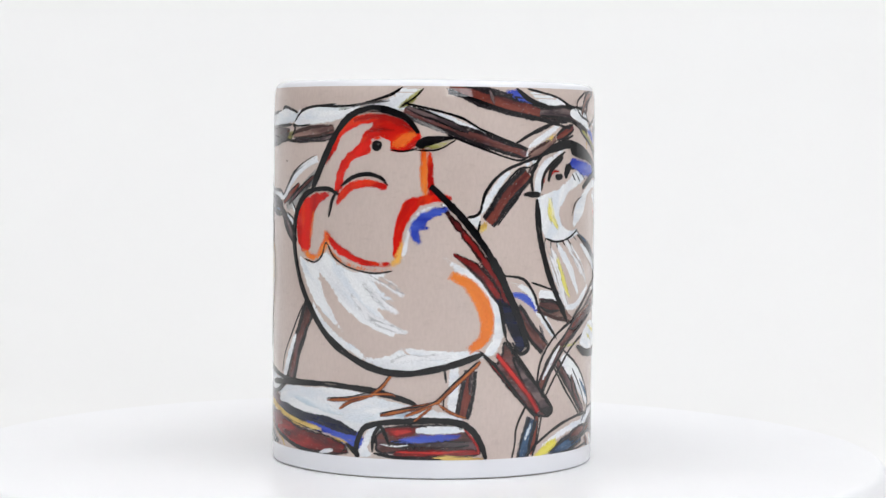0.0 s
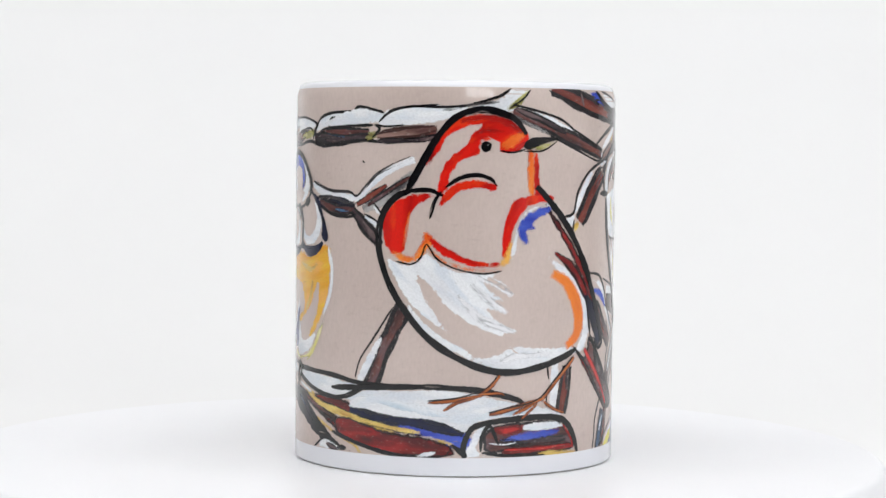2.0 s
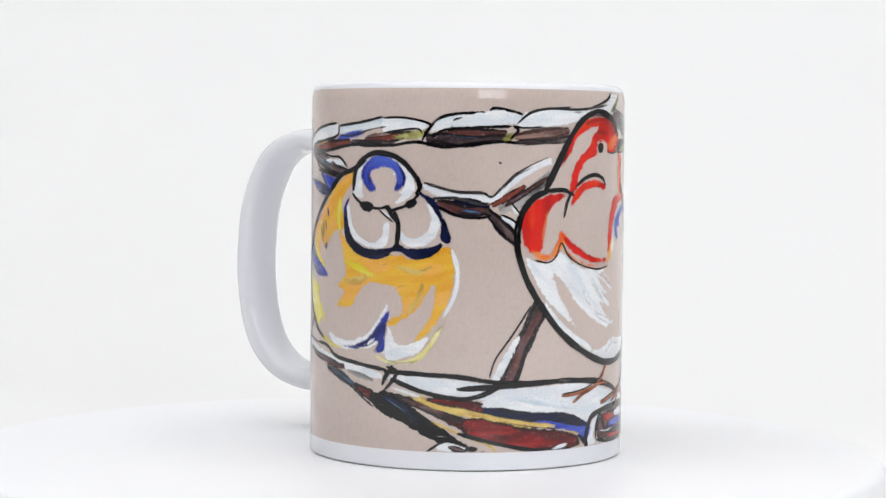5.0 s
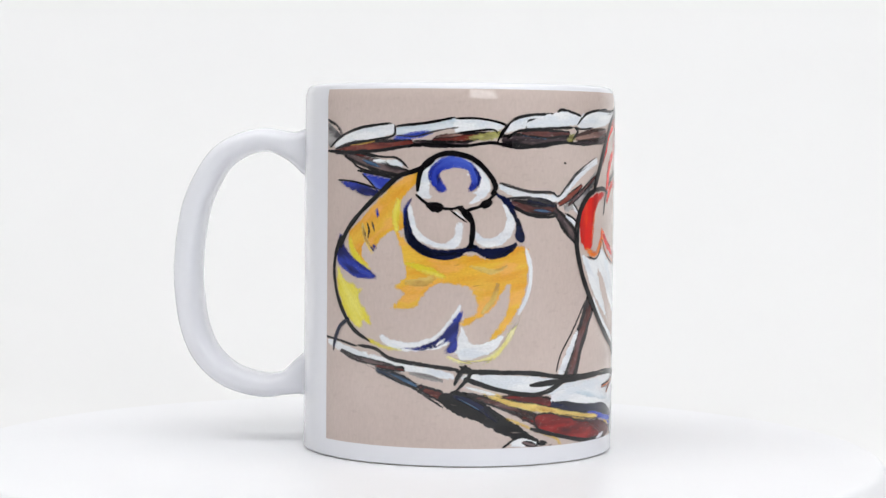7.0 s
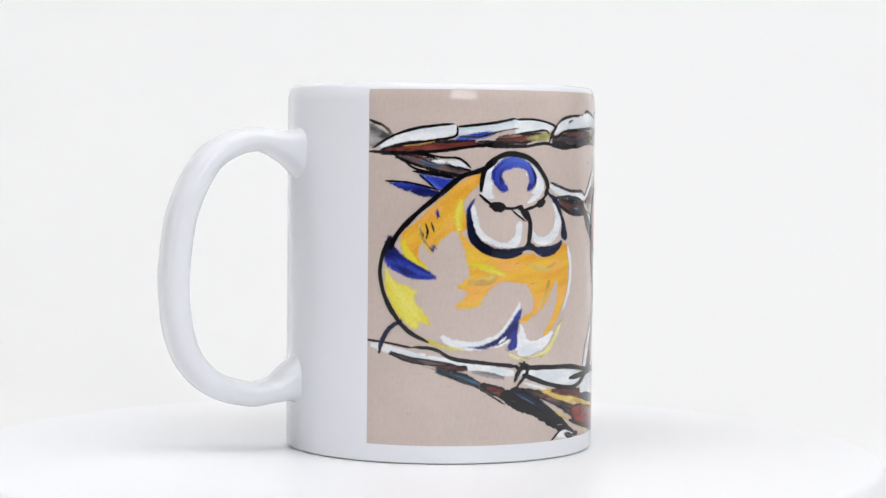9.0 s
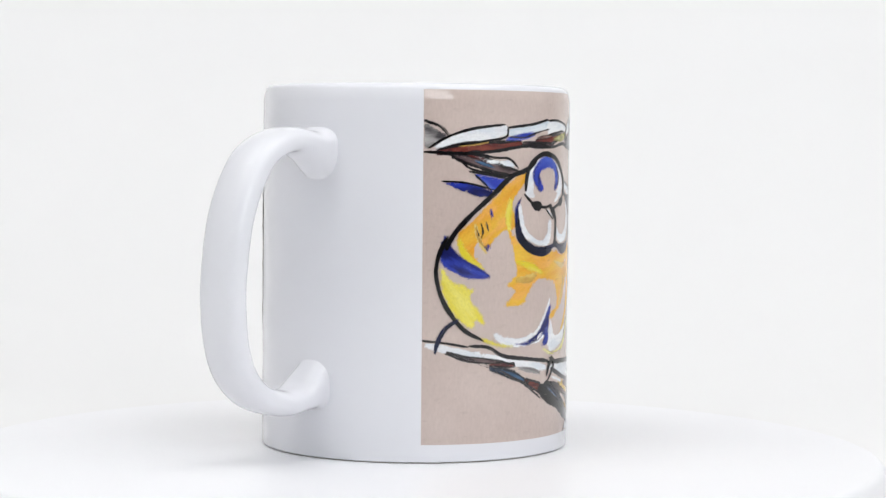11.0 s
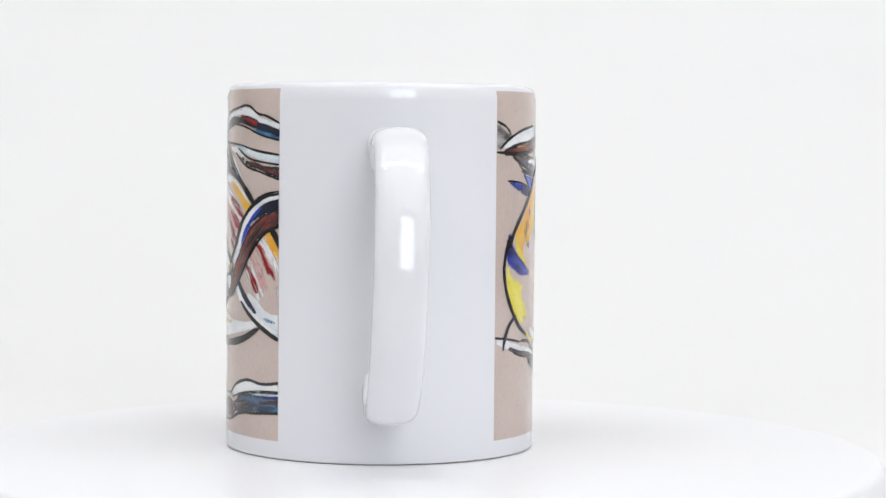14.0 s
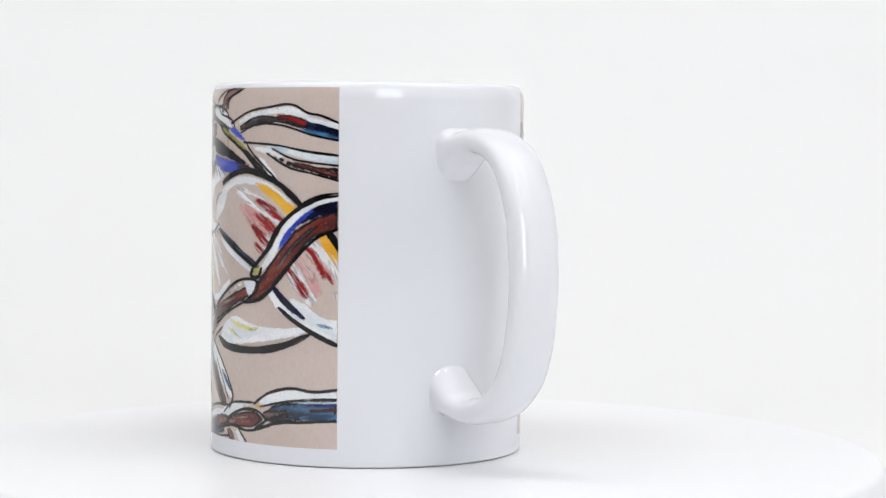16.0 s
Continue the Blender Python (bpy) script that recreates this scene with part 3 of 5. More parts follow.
m.patch("snow", "41.7,23.4 53.4,23.2 65.8,21.9 69.2,21.0 62.9,18.5 56.8,18.1 49.9,19.3 42.2,21.5", "snow")
m.patch("snow", "65.8,19.2 72.8,20.8 81.0,20.6 88.1,19.4 92.5,16.2 88.1,12.8 81.1,12.9 74.2,13.6 68.2,14.4 67.5,16.8 63.2,17.9", "snow")
m.patch("bark", "41.8,19.2 49.9,17.4 56.8,14.8 62.9,12.4 58.4,11.6 51.8,14.2 44.0,17.1", "bark")
m.patch("deep_red", "50.9,14.9 59.9,13.1 70.1,10.8 79.8,9.5 91.1,8.2 92.6,5.4 85.4,5.1 74.3,6.2 65.9,8.1 58.4,11.0", "bark")
m.patch("straw", "46.1,18.7 53.5,17.6 62.9,15.4 72.9,12.8 81.1,10.9 78.4,10.1 70.1,11.0 59.9,13.6 51.8,15.8", "bark", rag=0.12)
m.line("straw", 0.9, "52.7,12.3 60.0,9.2 66.6,6.8 68.8,4.6", "bark", taper=0.2)
m.line("straw", 0.8, "44.0,19.7 51.7,17.8", "bark")
m.patch("deep_red", "50.3,18.0 59.9,18.2 67.5,16.3 67.5,14.1 60.7,15.0 54.3,16.3", "bark", rag=0.12)
m.line("navy", 2.4, "67.5,14.0 74.2,12.5 81.1,11.5 88.2,10.5", "bark")
m.line("snow", 0.8, "41.8,20.3 49.9,18.2", "snow")
m.line("soft_black", 0.8, "50.0,15.1 59.9,11.9 67.3,8.2", rag=0.3)
m.line("black", 1.48, "39.8,24.1 49.9,23.8 59.8,23.3 68.6,22.0 78.3,21.7 85.2,21.7", rag=0.3)
m.line("black", 1.36, "41.8,22.3 49.9,19.6 58.3,18.0 64.3,18.6 70.3,21.3", rag=0.25)
m.patch("snow", "52.7,5.0 56.2,7.2 60.0,6.4 61.8,5.1", "snow")
m.line("black", 0.64, "51.5,4.6 55.6,7.5", rag=0.1)
m.line("bark_dark", 1.6, "56.9,6.2 60.8,5.1", "bark")
m.patch("snow", "66.9,18.3 82.8,21.0 93.4,21.0 100.9,19.5 107.9,18.1 114.7,16.8 121.8,14.4 114.7,13.8 105.2,14.5 98.8,13.4 94.3,10.3 86.7,11.1 76.2,12.9 66.1,14.9", "snow")
m.line("snow_blue", 2.2, "73.5,17.9 82.9,16.7 91.8,14.7", "snow", taper=0.8)
m.line("snow_blue", 2, "96.5,13.6 103.8,15.4 110.7,15.6", "snow", taper=0.8)
m.patch("blue", "78.2,13.1 86.7,12.5 96.6,10.5 95.7,6.6 92.2,7.2 87.6,9.3 81.3,10.9", "bark")
m.line("navy", 2.6, "65.2,15.3 76.2,13.7 85.8,12.8 95.3,10.4", "outline", rag=0.4)
m.line("straw", 1.3, "56.8,15.8 67.7,13.3 77.5,11.6 84.9,10.7", "bark")
m.patch("deep_red", "62.0,13.5 76.2,10.9 85.8,9.7 92.2,7.7 90.3,4.8 82.0,4.6 71.3,5.8 60.8,9.1", "bark")
m.line("straw", 0.8, "87.6,9.5 92.2,8.0 94.5,5.4", "bark")
m.line("black", 1.2, "59.2,9.4 71.3,6.4 82.0,4.6 90.3,4.5", rag=0.35)
m.line("black", 1.44, "92.2,8.0 95.4,5.5 94.8,4.1", rag=0.3)
m.line("snow", 1, "83.9,5.0 88.5,6.0", "snow", rag=0.4)
m.line("black", 1.63, "58.9,20.3 82.8,21.8 93.4,21.6 100.2,20.8 107.9,18.9 110.9,17.3", rag=0.3)
m.done()

m = Motif("painted_log", "round log end striped red, blue, white and brown", 26)
m.patch("snow", "96.3,4.5 96.3,8.2 98.8,12.0 103.8,13.3 99.5,9.7 98.8,6.3 105.3,4.9", "snow")
m.patch("bark", "99.9,7.7 101.0,11.8 108.0,13.2 118.8,13.3 123.5,10.5 125.2,5.8 108.0,5.9 101.7,5.9", "bark")
m.line("bark_dark", 3, "103.8,8.4 113.4,8.4 123.0,8.6", "bark")
m.patch("bright_red", "102.7,12.2 110.4,12.7 109.6,10.8 105.2,9.8 103.3,10.6", "bark")
m.patch("snow", "110.4,12.6 118.8,13.0 122.1,11.6 116.1,10.9 110.7,11.1", "snow")
m.patch("blue", "103.8,9.2 110.7,10.8 120.5,11.1 118.8,9.5 109.4,8.6", "bark")
m.line("deep_red", 3, "104.6,6.0 113.4,6.5 125.2,6.4", "bark")
m.line("bright_red", 1, "105.3,6.6 114.8,6.5 124.4,7.0", "bark", rag=0.3)
m.line("bright_red", 1.2, "121.8,12.2 124.6,8.7 125.5,5.8", "bark", rag=0.3)
m.line("snow", 0.5, "101.3,8.3 105.2,7.9 108.3,8.3", "snow", rag=0.1)
m.line("straw", 1.4, "114.1,5.3 120.9,5.1 126.7,4.8", "bark")
m.line("straw", 0.7, "123.8,11.5 126.1,8.0 126.7,5.0", "bark", rag=0.1)
m.line("black", 1.2, "99.3,6.3 99.8,10.4 101.7,12.3 103.8,7.9", rag=0.3)
m.line("black", 1.7, "95.1,4.1 95.5,8.8 98.3,12.5 107.9,14.0 117.4,14.1 122.6,12.7 125.8,8.7 127.3,4.4", rag=0.3)
m.line("black", 0.8, "99.6,6.0 105.3,5.2 113.5,4.7 116.2,4.9", rag=0.3)
m.done()

m = Motif("painted_branch", "steel-blue and yellow branches with snow near the lower edge", 0)
m.line("bark_red", 2, "141.5,14.7 140.8,9.9 139.5,5.2", "bark", taper=0.1)
m.line("steel_blue", 4, "140.1,14.1 138.1,8.7 137.1,4.0", "bark", taper=0.1, rag=0.3)
m.line("snow_blue", 0.9, "139.7,12.8 137.7,8.8", "snow")
m.line("black", 0.72, "138.3,17.7 135.4,12.4 134.8,7.6 133.9,4.2", rag=0.1)
m.line("black", 0.64, "143.0,14.6 141.6,8.5 139.8,4.2", rag=0.1)
m.patch("snow", "141.6,6.4 147.5,9.6 156.3,12.0 165.6,11.9 161.7,10.4 152.2,9.2 146.5,7.4", "snow")
m.line("steel_blue", 4.4, "145.5,4.5 152.2,6.4 161.0,7.6", "bark", taper=0.4, rag=0.3)
m.line("yellow", 3, "140.6,4.1 144.5,6.2 148.6,8.1", "bark", rag=0.3)
m.line("bark_pale", 3, "154.9,7.9 165.8,9.5 165.7,10.9", "bark")
m.line("black", 0.88, "138.1,4.9 142.5,8.4 149.7,11.7 157.8,13.2 165.6,13.4", rag=0.3)
m.line("black", 0.64, "142.6,4.0 152.3,4.4 166.0,5.9", rag=0.1)
m.done()

m = Motif("painted_branch", "crossing brown branches with snow and blue shading", 0)
m.patch("snow", "132.7,47.3 138.4,46.1 142.0,41.5 146.0,36.5 148.1,32.9 145.0,34.5 140.7,39.5 137.6,44.4", "snow")
m.patch("snow", "142.5,45.4 151.4,43.2 153.6,40.3 146.9,40.6 142.0,42.6", "snow")
m.line("bark_pale", 4.4, "141.4,41.6 148.0,39.9 154.7,38.1", "bark", taper=0.1)
m.line("bark", 3.4, "142.0,41.8 149.1,40.5", "bark")
m.line("bark", 4.6, "134.7,41.1 139.0,35.5 143.9,30.7", "bark", taper=0.2)
m.line("blue", 2, "133.5,44.5 137.6,43.3 141.1,39.9", "bark", rag=0.3)
m.line("steel_blue", 1.2, "142.1,36.7 144.0,32.5", "bark")
m.line("bark", 3.6, "148.2,27.4 154.0,21.4 161.6,13.3", "bark", taper=0.3)
m.patch("snow", "149.8,27.3 153.0,29.1 160.4,23.6 165.3,17.4 164.3,15.4 156.0,21.2", "snow")
m.line("steel_blue", 1.3, "159.3,22.3 165.4,16.7", "bark")
m.line("black", 0.8, "130.4,49.0 136.7,48.0 140.1,44.4 142.0,40.2 148.1,32.9", rag=0.3)
m.line("black", 0.64, "139.2,47.1 147.9,44.6 154.1,42.4", rag=0.1)
m.line("black", 0.8, "150.5,30.3 159.3,24.4 165.4,16.7 163.5,12.2", rag=0.3)
m.line("black", 0.64, "146.1,27.5 151.9,20.1 159.6,13.0", rag=0.1)
m.line("black", 0.72, "135.2,39.0 140.3,32.0 143.1,30.2", rag=0.1)
m.line("bark", 3.4, "142.3,20.9 146.1,27.2 152.9,33.3 164.3,39.2", "bark", taper=0.1)
m.line("snow", 1.2, "143.2,23.3 146.7,28.2 149.3,31.2", "snow")
m.line("bark_pale", 1.2, "154.2,36.1 164.3,39.6", "bark")
m.line("black", 0.8, "141.0,20.9 142.8,28.4 148.1,34.1 157.1,38.2 164.1,42.5", rag=0.3)
m.line("black", 0.8, "144.2,19.3 148.3,24.6 154.9,30.8 164.5,34.6", rag=0.3)
m.patch("olive", "144.1,30.1 151.7,31.3 163.6,31.8 157.3,30.9 148.2,30.4", "leaf")
m.patch("black", "160.1,31.5 164.6,31.8 164.7,30.9 164.8,28.6 163.7,29.6", "shadow")
m.done()

m = Motif("painted_twig", "short red-brown twig with snow behind the legs", 0)
m.patch("snow", "118.1,26.9 120.3,27.1 119.9,15.6 117.7,15.6", "snow")
m.line("bark_red", 3.8, "123.3,26.4 122.3,20.3 121.2,14.6", "bark", taper=0.1)
m.line("bark_dark", 1.4, "123.6,26.4 123.1,20.3", "bark")
m.line("black", 0.6, "116.8,27.1 117.3,23.3", rag=0.1)
m.line("black", 0.5, "116.8,20.4 116.6,16.6", rag=0.1)
m.done()

m = Motif("painted_branch", "snowy fork rising to the upper edge", 0)
m.patch("snow", "95.9,88.9 103.2,91.4 105.4,93.4 111.1,93.5 109.2,90.6 105.7,88.2 101.8,88.1", "snow", angle=40)
m.line("olive", 1.7, "105.1,88.7 108.4,90.9 110.8,93.4", "bark")
m.line("black", 0.8, "95.9,89.7 103.2,91.9 106.2,93.8", rag=0.3)
m.line("black", 0.56, "105.7,89.0 109.3,91.4 111.3,93.5", rag=0.1)
m.done()

m = Motif("painted_branch", "brown branch with a snowy top sloping to the right", 0)
m.patch("snow", "107.6,89.5 115.4,87.7 123.6,84.6 130.1,81.4 137.9,78.8 137.1,77.4 129.3,80.1 123.6,82.4 116.8,85.3 110.0,87.1", "snow")
m.line("bark", 3.6, "106.6,88.2 116.8,84.5 125.0,81.6 137.4,78.0", "bark", taper=0.2, rag=0.3)
m.line("bark_dark", 1.8, "107.3,89.0 114.1,86.6 122.2,83.1", "bark")
m.line("grey", 1.2, "106.0,87.6 110.1,85.6 116.8,83.0", "snow")
m.line("black", 0.72, "106.6,90.0 115.4,88.0 120.8,86.4 125.0,84.0 130.8,81.7 137.9,79.3", rag=0.1)
m.line("black", 0.64, "116.8,82.6 125.0,79.5 134.7,76.6 138.8,77.8", rag=0.1)
m.done()

m = Motif("painted_branch", "red-brown branch with blue shading and snow", 0)
m.patch("snow", "137.7,93.7 146.0,92.3 153.5,90.0 162.2,88.5 162.5,81.4 162.4,83.5 155.8,87.5 144.1,89.2", "snow")
m.line("bark_red", 5, "117.4,93.9 127.8,91.1 140.4,88.3 151.7,87.2", "bark", taper=0.3, rag=0.35)
m.line("bark_dark", 4, "141.3,88.3 154.4,87.5 162.4,82.8", "bark", taper=0.4)
m.patch("blue", "131.1,93.3 135.3,93.4 140.4,90.5 136.9,90.4 133.0,91.7", "bark")
m.line("bark_dark", 1, "127.4,93.2 128.5,89.9", "bark")
m.line("bark_pale", 2.2, "162.0,93.4 162.2,88.5", "bark")
m.line("straw", 0.9, "162.4,84.5 162.6,79.3", "bark")
m.line("black", 1.48, "134.5,93.8 138.6,91.0 145.1,89.2", rag=0.3)
m.line("black", 0.72, "137.7,93.8 147.1,92.0 153.0,89.9 160.5,90.1 162.0,94.1", rag=0.1)
m.line("black", 0.72, "116.7,93.5 124.9,90.5 137.0,87.2 153.1,84.4", rag=0.1)
m.line("black", 0.64, "155.8,89.7 162.2,87.8 162.5,81.4", rag=0.1)
m.done()

m = Motif("painted_twig", "short brown twig with snow and a yellow patch", 0)
m.line("snow", 1.6, "137.9,79.6 143.2,82.6 148.3,85.2", "snow")
m.line("bark_pale", 3, "138.0,77.4 143.3,79.9 147.2,82.0", "bark")
m.line("bark_red", 3.4, "147.2,82.0 154.4,84.8", "bark")
m.patch("straw", "143.4,81.5 145.4,82.9 147.0,83.2 145.8,81.6 143.8,81.0", "bark")
m.line("black", 1.12, "134.2,80.6 139.6,83.3 147.2,86.1", rag=0.3)
m.line("black", 0.56, "139.7,76.5 146.2,80.2 154.5,82.8", rag=0.1)
m.done()

m = Motif("painted_branch", "curved red-brown branch with a snowy upper edge", 0)
m.patch("snow", "124.9,63.6 126.9,68.3 131.6,73.7 140.6,77.2 139.7,75.5 134.3,74.4 130.2,69.7 126.9,64.7", "snow")
m.line("bark_red", 5, "127.2,61.6 132.5,68.3 138.0,73.7", "bark", taper=0.2, rag=0.4)
m.line("bark_dark", 2, "138.0,73.7 140.9,75.8", "bark")
m.patch("straw", "125.0,58.5 125.2,61.2 126.9,62.2 127.2,60.6", "bark")
m.patch("snow", "122.2,62.2 125.2,63.6 125.0,60.4", "snow")
m.line("black", 0.88, "121.7,62.8 124.9,63.9 126.8,69.3 131.6,74.1 141.4,77.7", rag=0.3)
m.line("black", 0.72, "127.2,63.9 130.2,69.0 134.7,74.1 138.5,75.0", rag=0.1)
m.line("black", 0.56, "129.6,60.9 133.3,65.6 137.2,71.0", rag=0.1)
m.line("black", 0.72, "125.2,62.2 124.7,59.3", rag=0.1)
m.done()

m = Motif("painted_bird", "small white bird with a black cap and striped face", 24)
m.patch("ground", "141.6,66.9 147.5,69.6 153.3,74.4 159.5,74.4 163.5,57.4 164.1,43.2 157.1,38.0 151.5,40.4 145.7,49.7 141.7,58.0", "feather")
m.patch("snow", "140.7,66.0 141.6,68.1 147.5,69.6 152.1,71.9 156.2,74.4 161.9,74.1 159.6,71.3 152.9,68.9 150.5,66.4 148.7,64.5 149.6,61.2 153.1,59.4 157.8,60.4 161.5,62.6 163.3,60.8 156.0,57.9 147.7,56.5 143.0,58.5", "feather", angle=60)
m.line("pale_yellow", 2.6, "145.2,67.6 145.5,63.4 148.3,59.5", "feather", rag=0.3)
m.line("yellow", 1.2, "144.8,66.2 145.7,61.8", "feather", rag=0.3)
m.line("white_dry", 4, "143.6,56.9 147.8,50.3 152.2,40.4", "feather", rag=0.4)
m.line("snow", 2.2, "147.7,56.5 153.9,49.3 157.6,43.6", "feather", rag=0.4)
m.line("white_dry", 3, "151.1,57.1 158.5,50.6 163.0,46.1", "feather", rag=0.4)
m.line("snow", 2, "151.5,40.4 157.1,41.1 164.0,45.3", "feather", rag=0.4)
m.line("pale_yellow", 2.2, "147.8,53.0 150.9,46.7 153.5,42.7", "feather", rag=0.4)
m.patch("ground", "150.8,74.4 152.2,77.2 155.5,77.8 158.0,76.6 154.4,75.0 152.3,73.6", "feather")
m.line("red_dry", 2.4, "142.5,71.0 143.2,74.4 148.8,78.3", "cap")
m.line("deep_red", 1.8, "142.1,70.9 143.0,74.4 148.0,77.7", "cap", rag=0.3)
m.line("black", 1.63, "144.4,71.4 145.9,74.7 149.8,77.5", "cap", rag=0.3)
m.patch("black", "146.4,72.2 147.4,73.3 149.4,73.3 150.1,72.2 148.1,71.7", "eye", rag=0.1)
m.line("bright_red", 0.8, "145.5,72.8 146.3,73.9 148.5,74.0", "eye")
m.patch("black", "151.2,75.5 156.7,76.6 158.7,75.5 153.3,74.1 151.8,72.2 150.3,72.8", "cap", rag=0.35)
m.patch("snow", "140.2,68.2 139.9,72.0 142.4,76.1 148.4,79.1 150.7,78.8 145.1,75.8 142.8,72.4 141.9,68.4", "feather", rag=0.12)
m.patch("black", "136.3,68.6 139.3,69.2 142.5,68.5 141.1,67.5 137.6,67.8", "beak", rag=0.1)
m.line("black", 1.04, "139.5,68.3 139.0,72.4 141.1,76.6 144.8,79.4 150.7,80.6", rag=0.15)
m.line("black", 1.04, "142.1,69.2 142.8,72.8 145.5,75.8 150.7,78.8", rag=0.15)
m.line("black", 2.66, "142.7,78.0 147.3,79.9 153.7,80.5 161.7,78.6", "cap", taper=0.6, rag=0.25)
m.line("black", 1.92, "140.7,67.3 141.7,58.7 144.3,50.4 148.0,43.4 152.3,37.1", rag=0.3)
m.line("black", 0.35, "142.3,59.1 140.8,57.5", "feather", rag=0.05)
m.line("black", 0.35, "143.8,58.0 143.1,56.1", "feather", rag=0.05)
m.line("black", 0.35, "145.6,57.4 145.4,55.2", "feather", rag=0.05)
m.line("black", 0.35, "147.5,57.1 148.0,55.1", "feather", rag=0.05)
m.line("black", 0.35, "149.5,57.3 151.2,55.6", "feather", rag=0.05)
m.line("black", 0.35, "151.6,57.8 153.7,55.8", "feather", rag=0.05)
m.line("black", 0.35, "153.7,58.6 156.6,56.8", "feather", rag=0.05)
m.line("black", 0.35, "155.9,59.6 159.3,57.8", "feather", rag=0.05)
m.line("black", 0.35, "157.8,60.7 161.6,59.2", "feather", rag=0.05)
m.line("black", 0.35, "159.9,62.0 163.3,61.1", "feather", rag=0.05)
m.line("black", 0.35, "162.3,63.7 163.2,63.1", "feather", rag=0.05)
m.line("black", 0.35, "155.6,73.7 158.2,71.3", "feather", rag=0.05)
m.line("black", 0.35, "158.1,74.1 161.1,71.9", "feather", rag=0.05)
m.line("black", 0.35, "153.9,73.3 155.6,71.6", "feather", rag=0.05)
m.line("black", 0.6, "143.6,57.7 147.7,56.8 153.7,58.0 159.9,61.5", rag=0.1)
m.line("steel_blue", 1, "159.3,57.8 163.7,53.4", "feather", rag=0.3)
m.patch("ground", "159.5,69.1 167.2,72.1 178.1,71.1 186.6,65.4 192.7,58.5 198.6,50.3 199.1,35.0 192.9,37.6 183.5,41.5 174.3,48.1 161.5,56.2 155.1,61.7", "feather")
m.patch("blue", "153.7,77.4 161.3,76.3 169.7,75.3 172.0,73.0 161.3,72.6 153.7,74.8", "cap")
m.patch("bark_red", "167.2,74.9 172.0,74.7 173.1,72.9 168.5,73.2", "cap")
m.patch("black", "153.6,81.2 161.2,79.8 172.4,74.7 168.5,75.0 161.3,76.6 153.7,78.0", "cap", rag=0.3)
m.patch("snow", "154.6,60.2 155.6,65.4 162.0,69.9 168.5,71.8 176.1,71.4 183.3,67.9 187.4,64.3 183.4,65.3 176.2,69.1 168.5,69.8 163.0,67.7 160.0,63.3", "feather")
m.patch("gold", "174.1,70.2 179.0,69.7 184.2,66.5 188.5,63.8 185.8,61.7 181.7,65.0", "feather", rag=0.12)
m.patch("gold", "192.8,57.8 194.9,59.3 199.0,53.4 199.0,46.8", "feather", rag=0.12)
m.line("white_dry", 5, "167.3,68.5 175.2,65.2 184.2,59.1", "feather", rag=0.4)
m.line("white_dry", 4, "174.2,60.2 178.2,56.1 180.0,52.6", "feather", rag=0.4)
m.line("white_dry", 5, "183.5,52.0 188.3,45.9 192.1,40.4", "feather", rag=0.4)
m.line("white_dry", 4.5, "190.5,56.4 195.7,50.2 198.6,41.9", "feather", rag=0.4)
m.line("pink_dry", 4, "170.3,64.3 177.2,60.3 183.4,55.5", "feather", rag=0.4)
m.line("pink_dry", 3, "168.6,64.7 173.8,60.2 178.2,53.9", "feather", rag=0.4)
m.line("pink_dry", 4, "185.9,53.5 190.6,48.0 193.6,42.5", "feather", rag=0.4)
m.line("pink_dry", 3, "192.0,53.0 197.2,46.1", "feather", rag=0.4)
m.line("red_dry", 3, "174.6,66.3 179.0,64.1 185.0,60.1", "feather", rag=0.4)
m.line("red_dry", 3, "174.2,62.9 179.0,59.9 183.1,57.2", "feather", rag=0.4)
m.line("red_dry", 3, "173.4,60.0 177.2,56.7 181.2,53.5", "feather", rag=0.4)
m.line("red_dry", 2.4, "174.3,55.5 178.2,52.5", "feather", rag=0.4)
m.line("red_dry", 3, "184.0,49.9 187.5,46.1 190.6,41.7", "feather", rag=0.4)
m.line("red_dry", 2.8, "187.9,55.9 192.1,52.3 195.3,46.8", "feather", rag=0.4)
m.line("red_dry", 1.6, "195.0,48.8 197.2,45.4", "feather", rag=0.4)
m.line("snow", 1.8, "158.5,56.0 167.4,51.4 173.3,48.1", "feather", rag=0.3)
m.patch("snow", "177.9,44.8 181.8,42.8 186.0,39.5 192.9,35.5 199.1,32.2 199.1,30.5 192.9,32.6 186.8,36.0 181.8,38.9", "feather")
m.patch("snow", "185.5,41.8 189.1,41.0 194.4,37.4 199.1,36.4 199.1,32.2 192.9,34.5 188.4,37.5", "feather", angle=-35)
m.line("sky_blue", 1, "192.9,35.5 197.2,34.7", "feather", rag=0.4)
m.patch("snow", "158.8,31.1 161.7,34.5 167.0,36.6 174.4,34.8 183.6,34.4 191.7,35.1 188.4,32.7 176.4,30.4 164.9,29.2", "feather")
m.line("pale_yellow", 1.4, "164.2,35.3 172.3,33.5 176.4,34.1", "feather", rag=0.4)
m.line("pale_yellow", 1.4, "163.3,33.2 170.1,31.1", "feather", rag=0.4)
m.line("steel_blue", 2, "157.6,58.2 167.4,53.5 176.3,48.9", rag=0.3)
m.line("black", 1.2, "156.7,58.4 166.1,53.5 175.3,48.9", rag=0.3)
m.line("navy", 1.8, "179.7,45.5 184.4,40.8 189.9,36.7", rag=0.3)
m.line("black", 1.44, "182.2,39.5 187.6,35.8 193.7,32.5 199.1,30.2", rag=0.2)
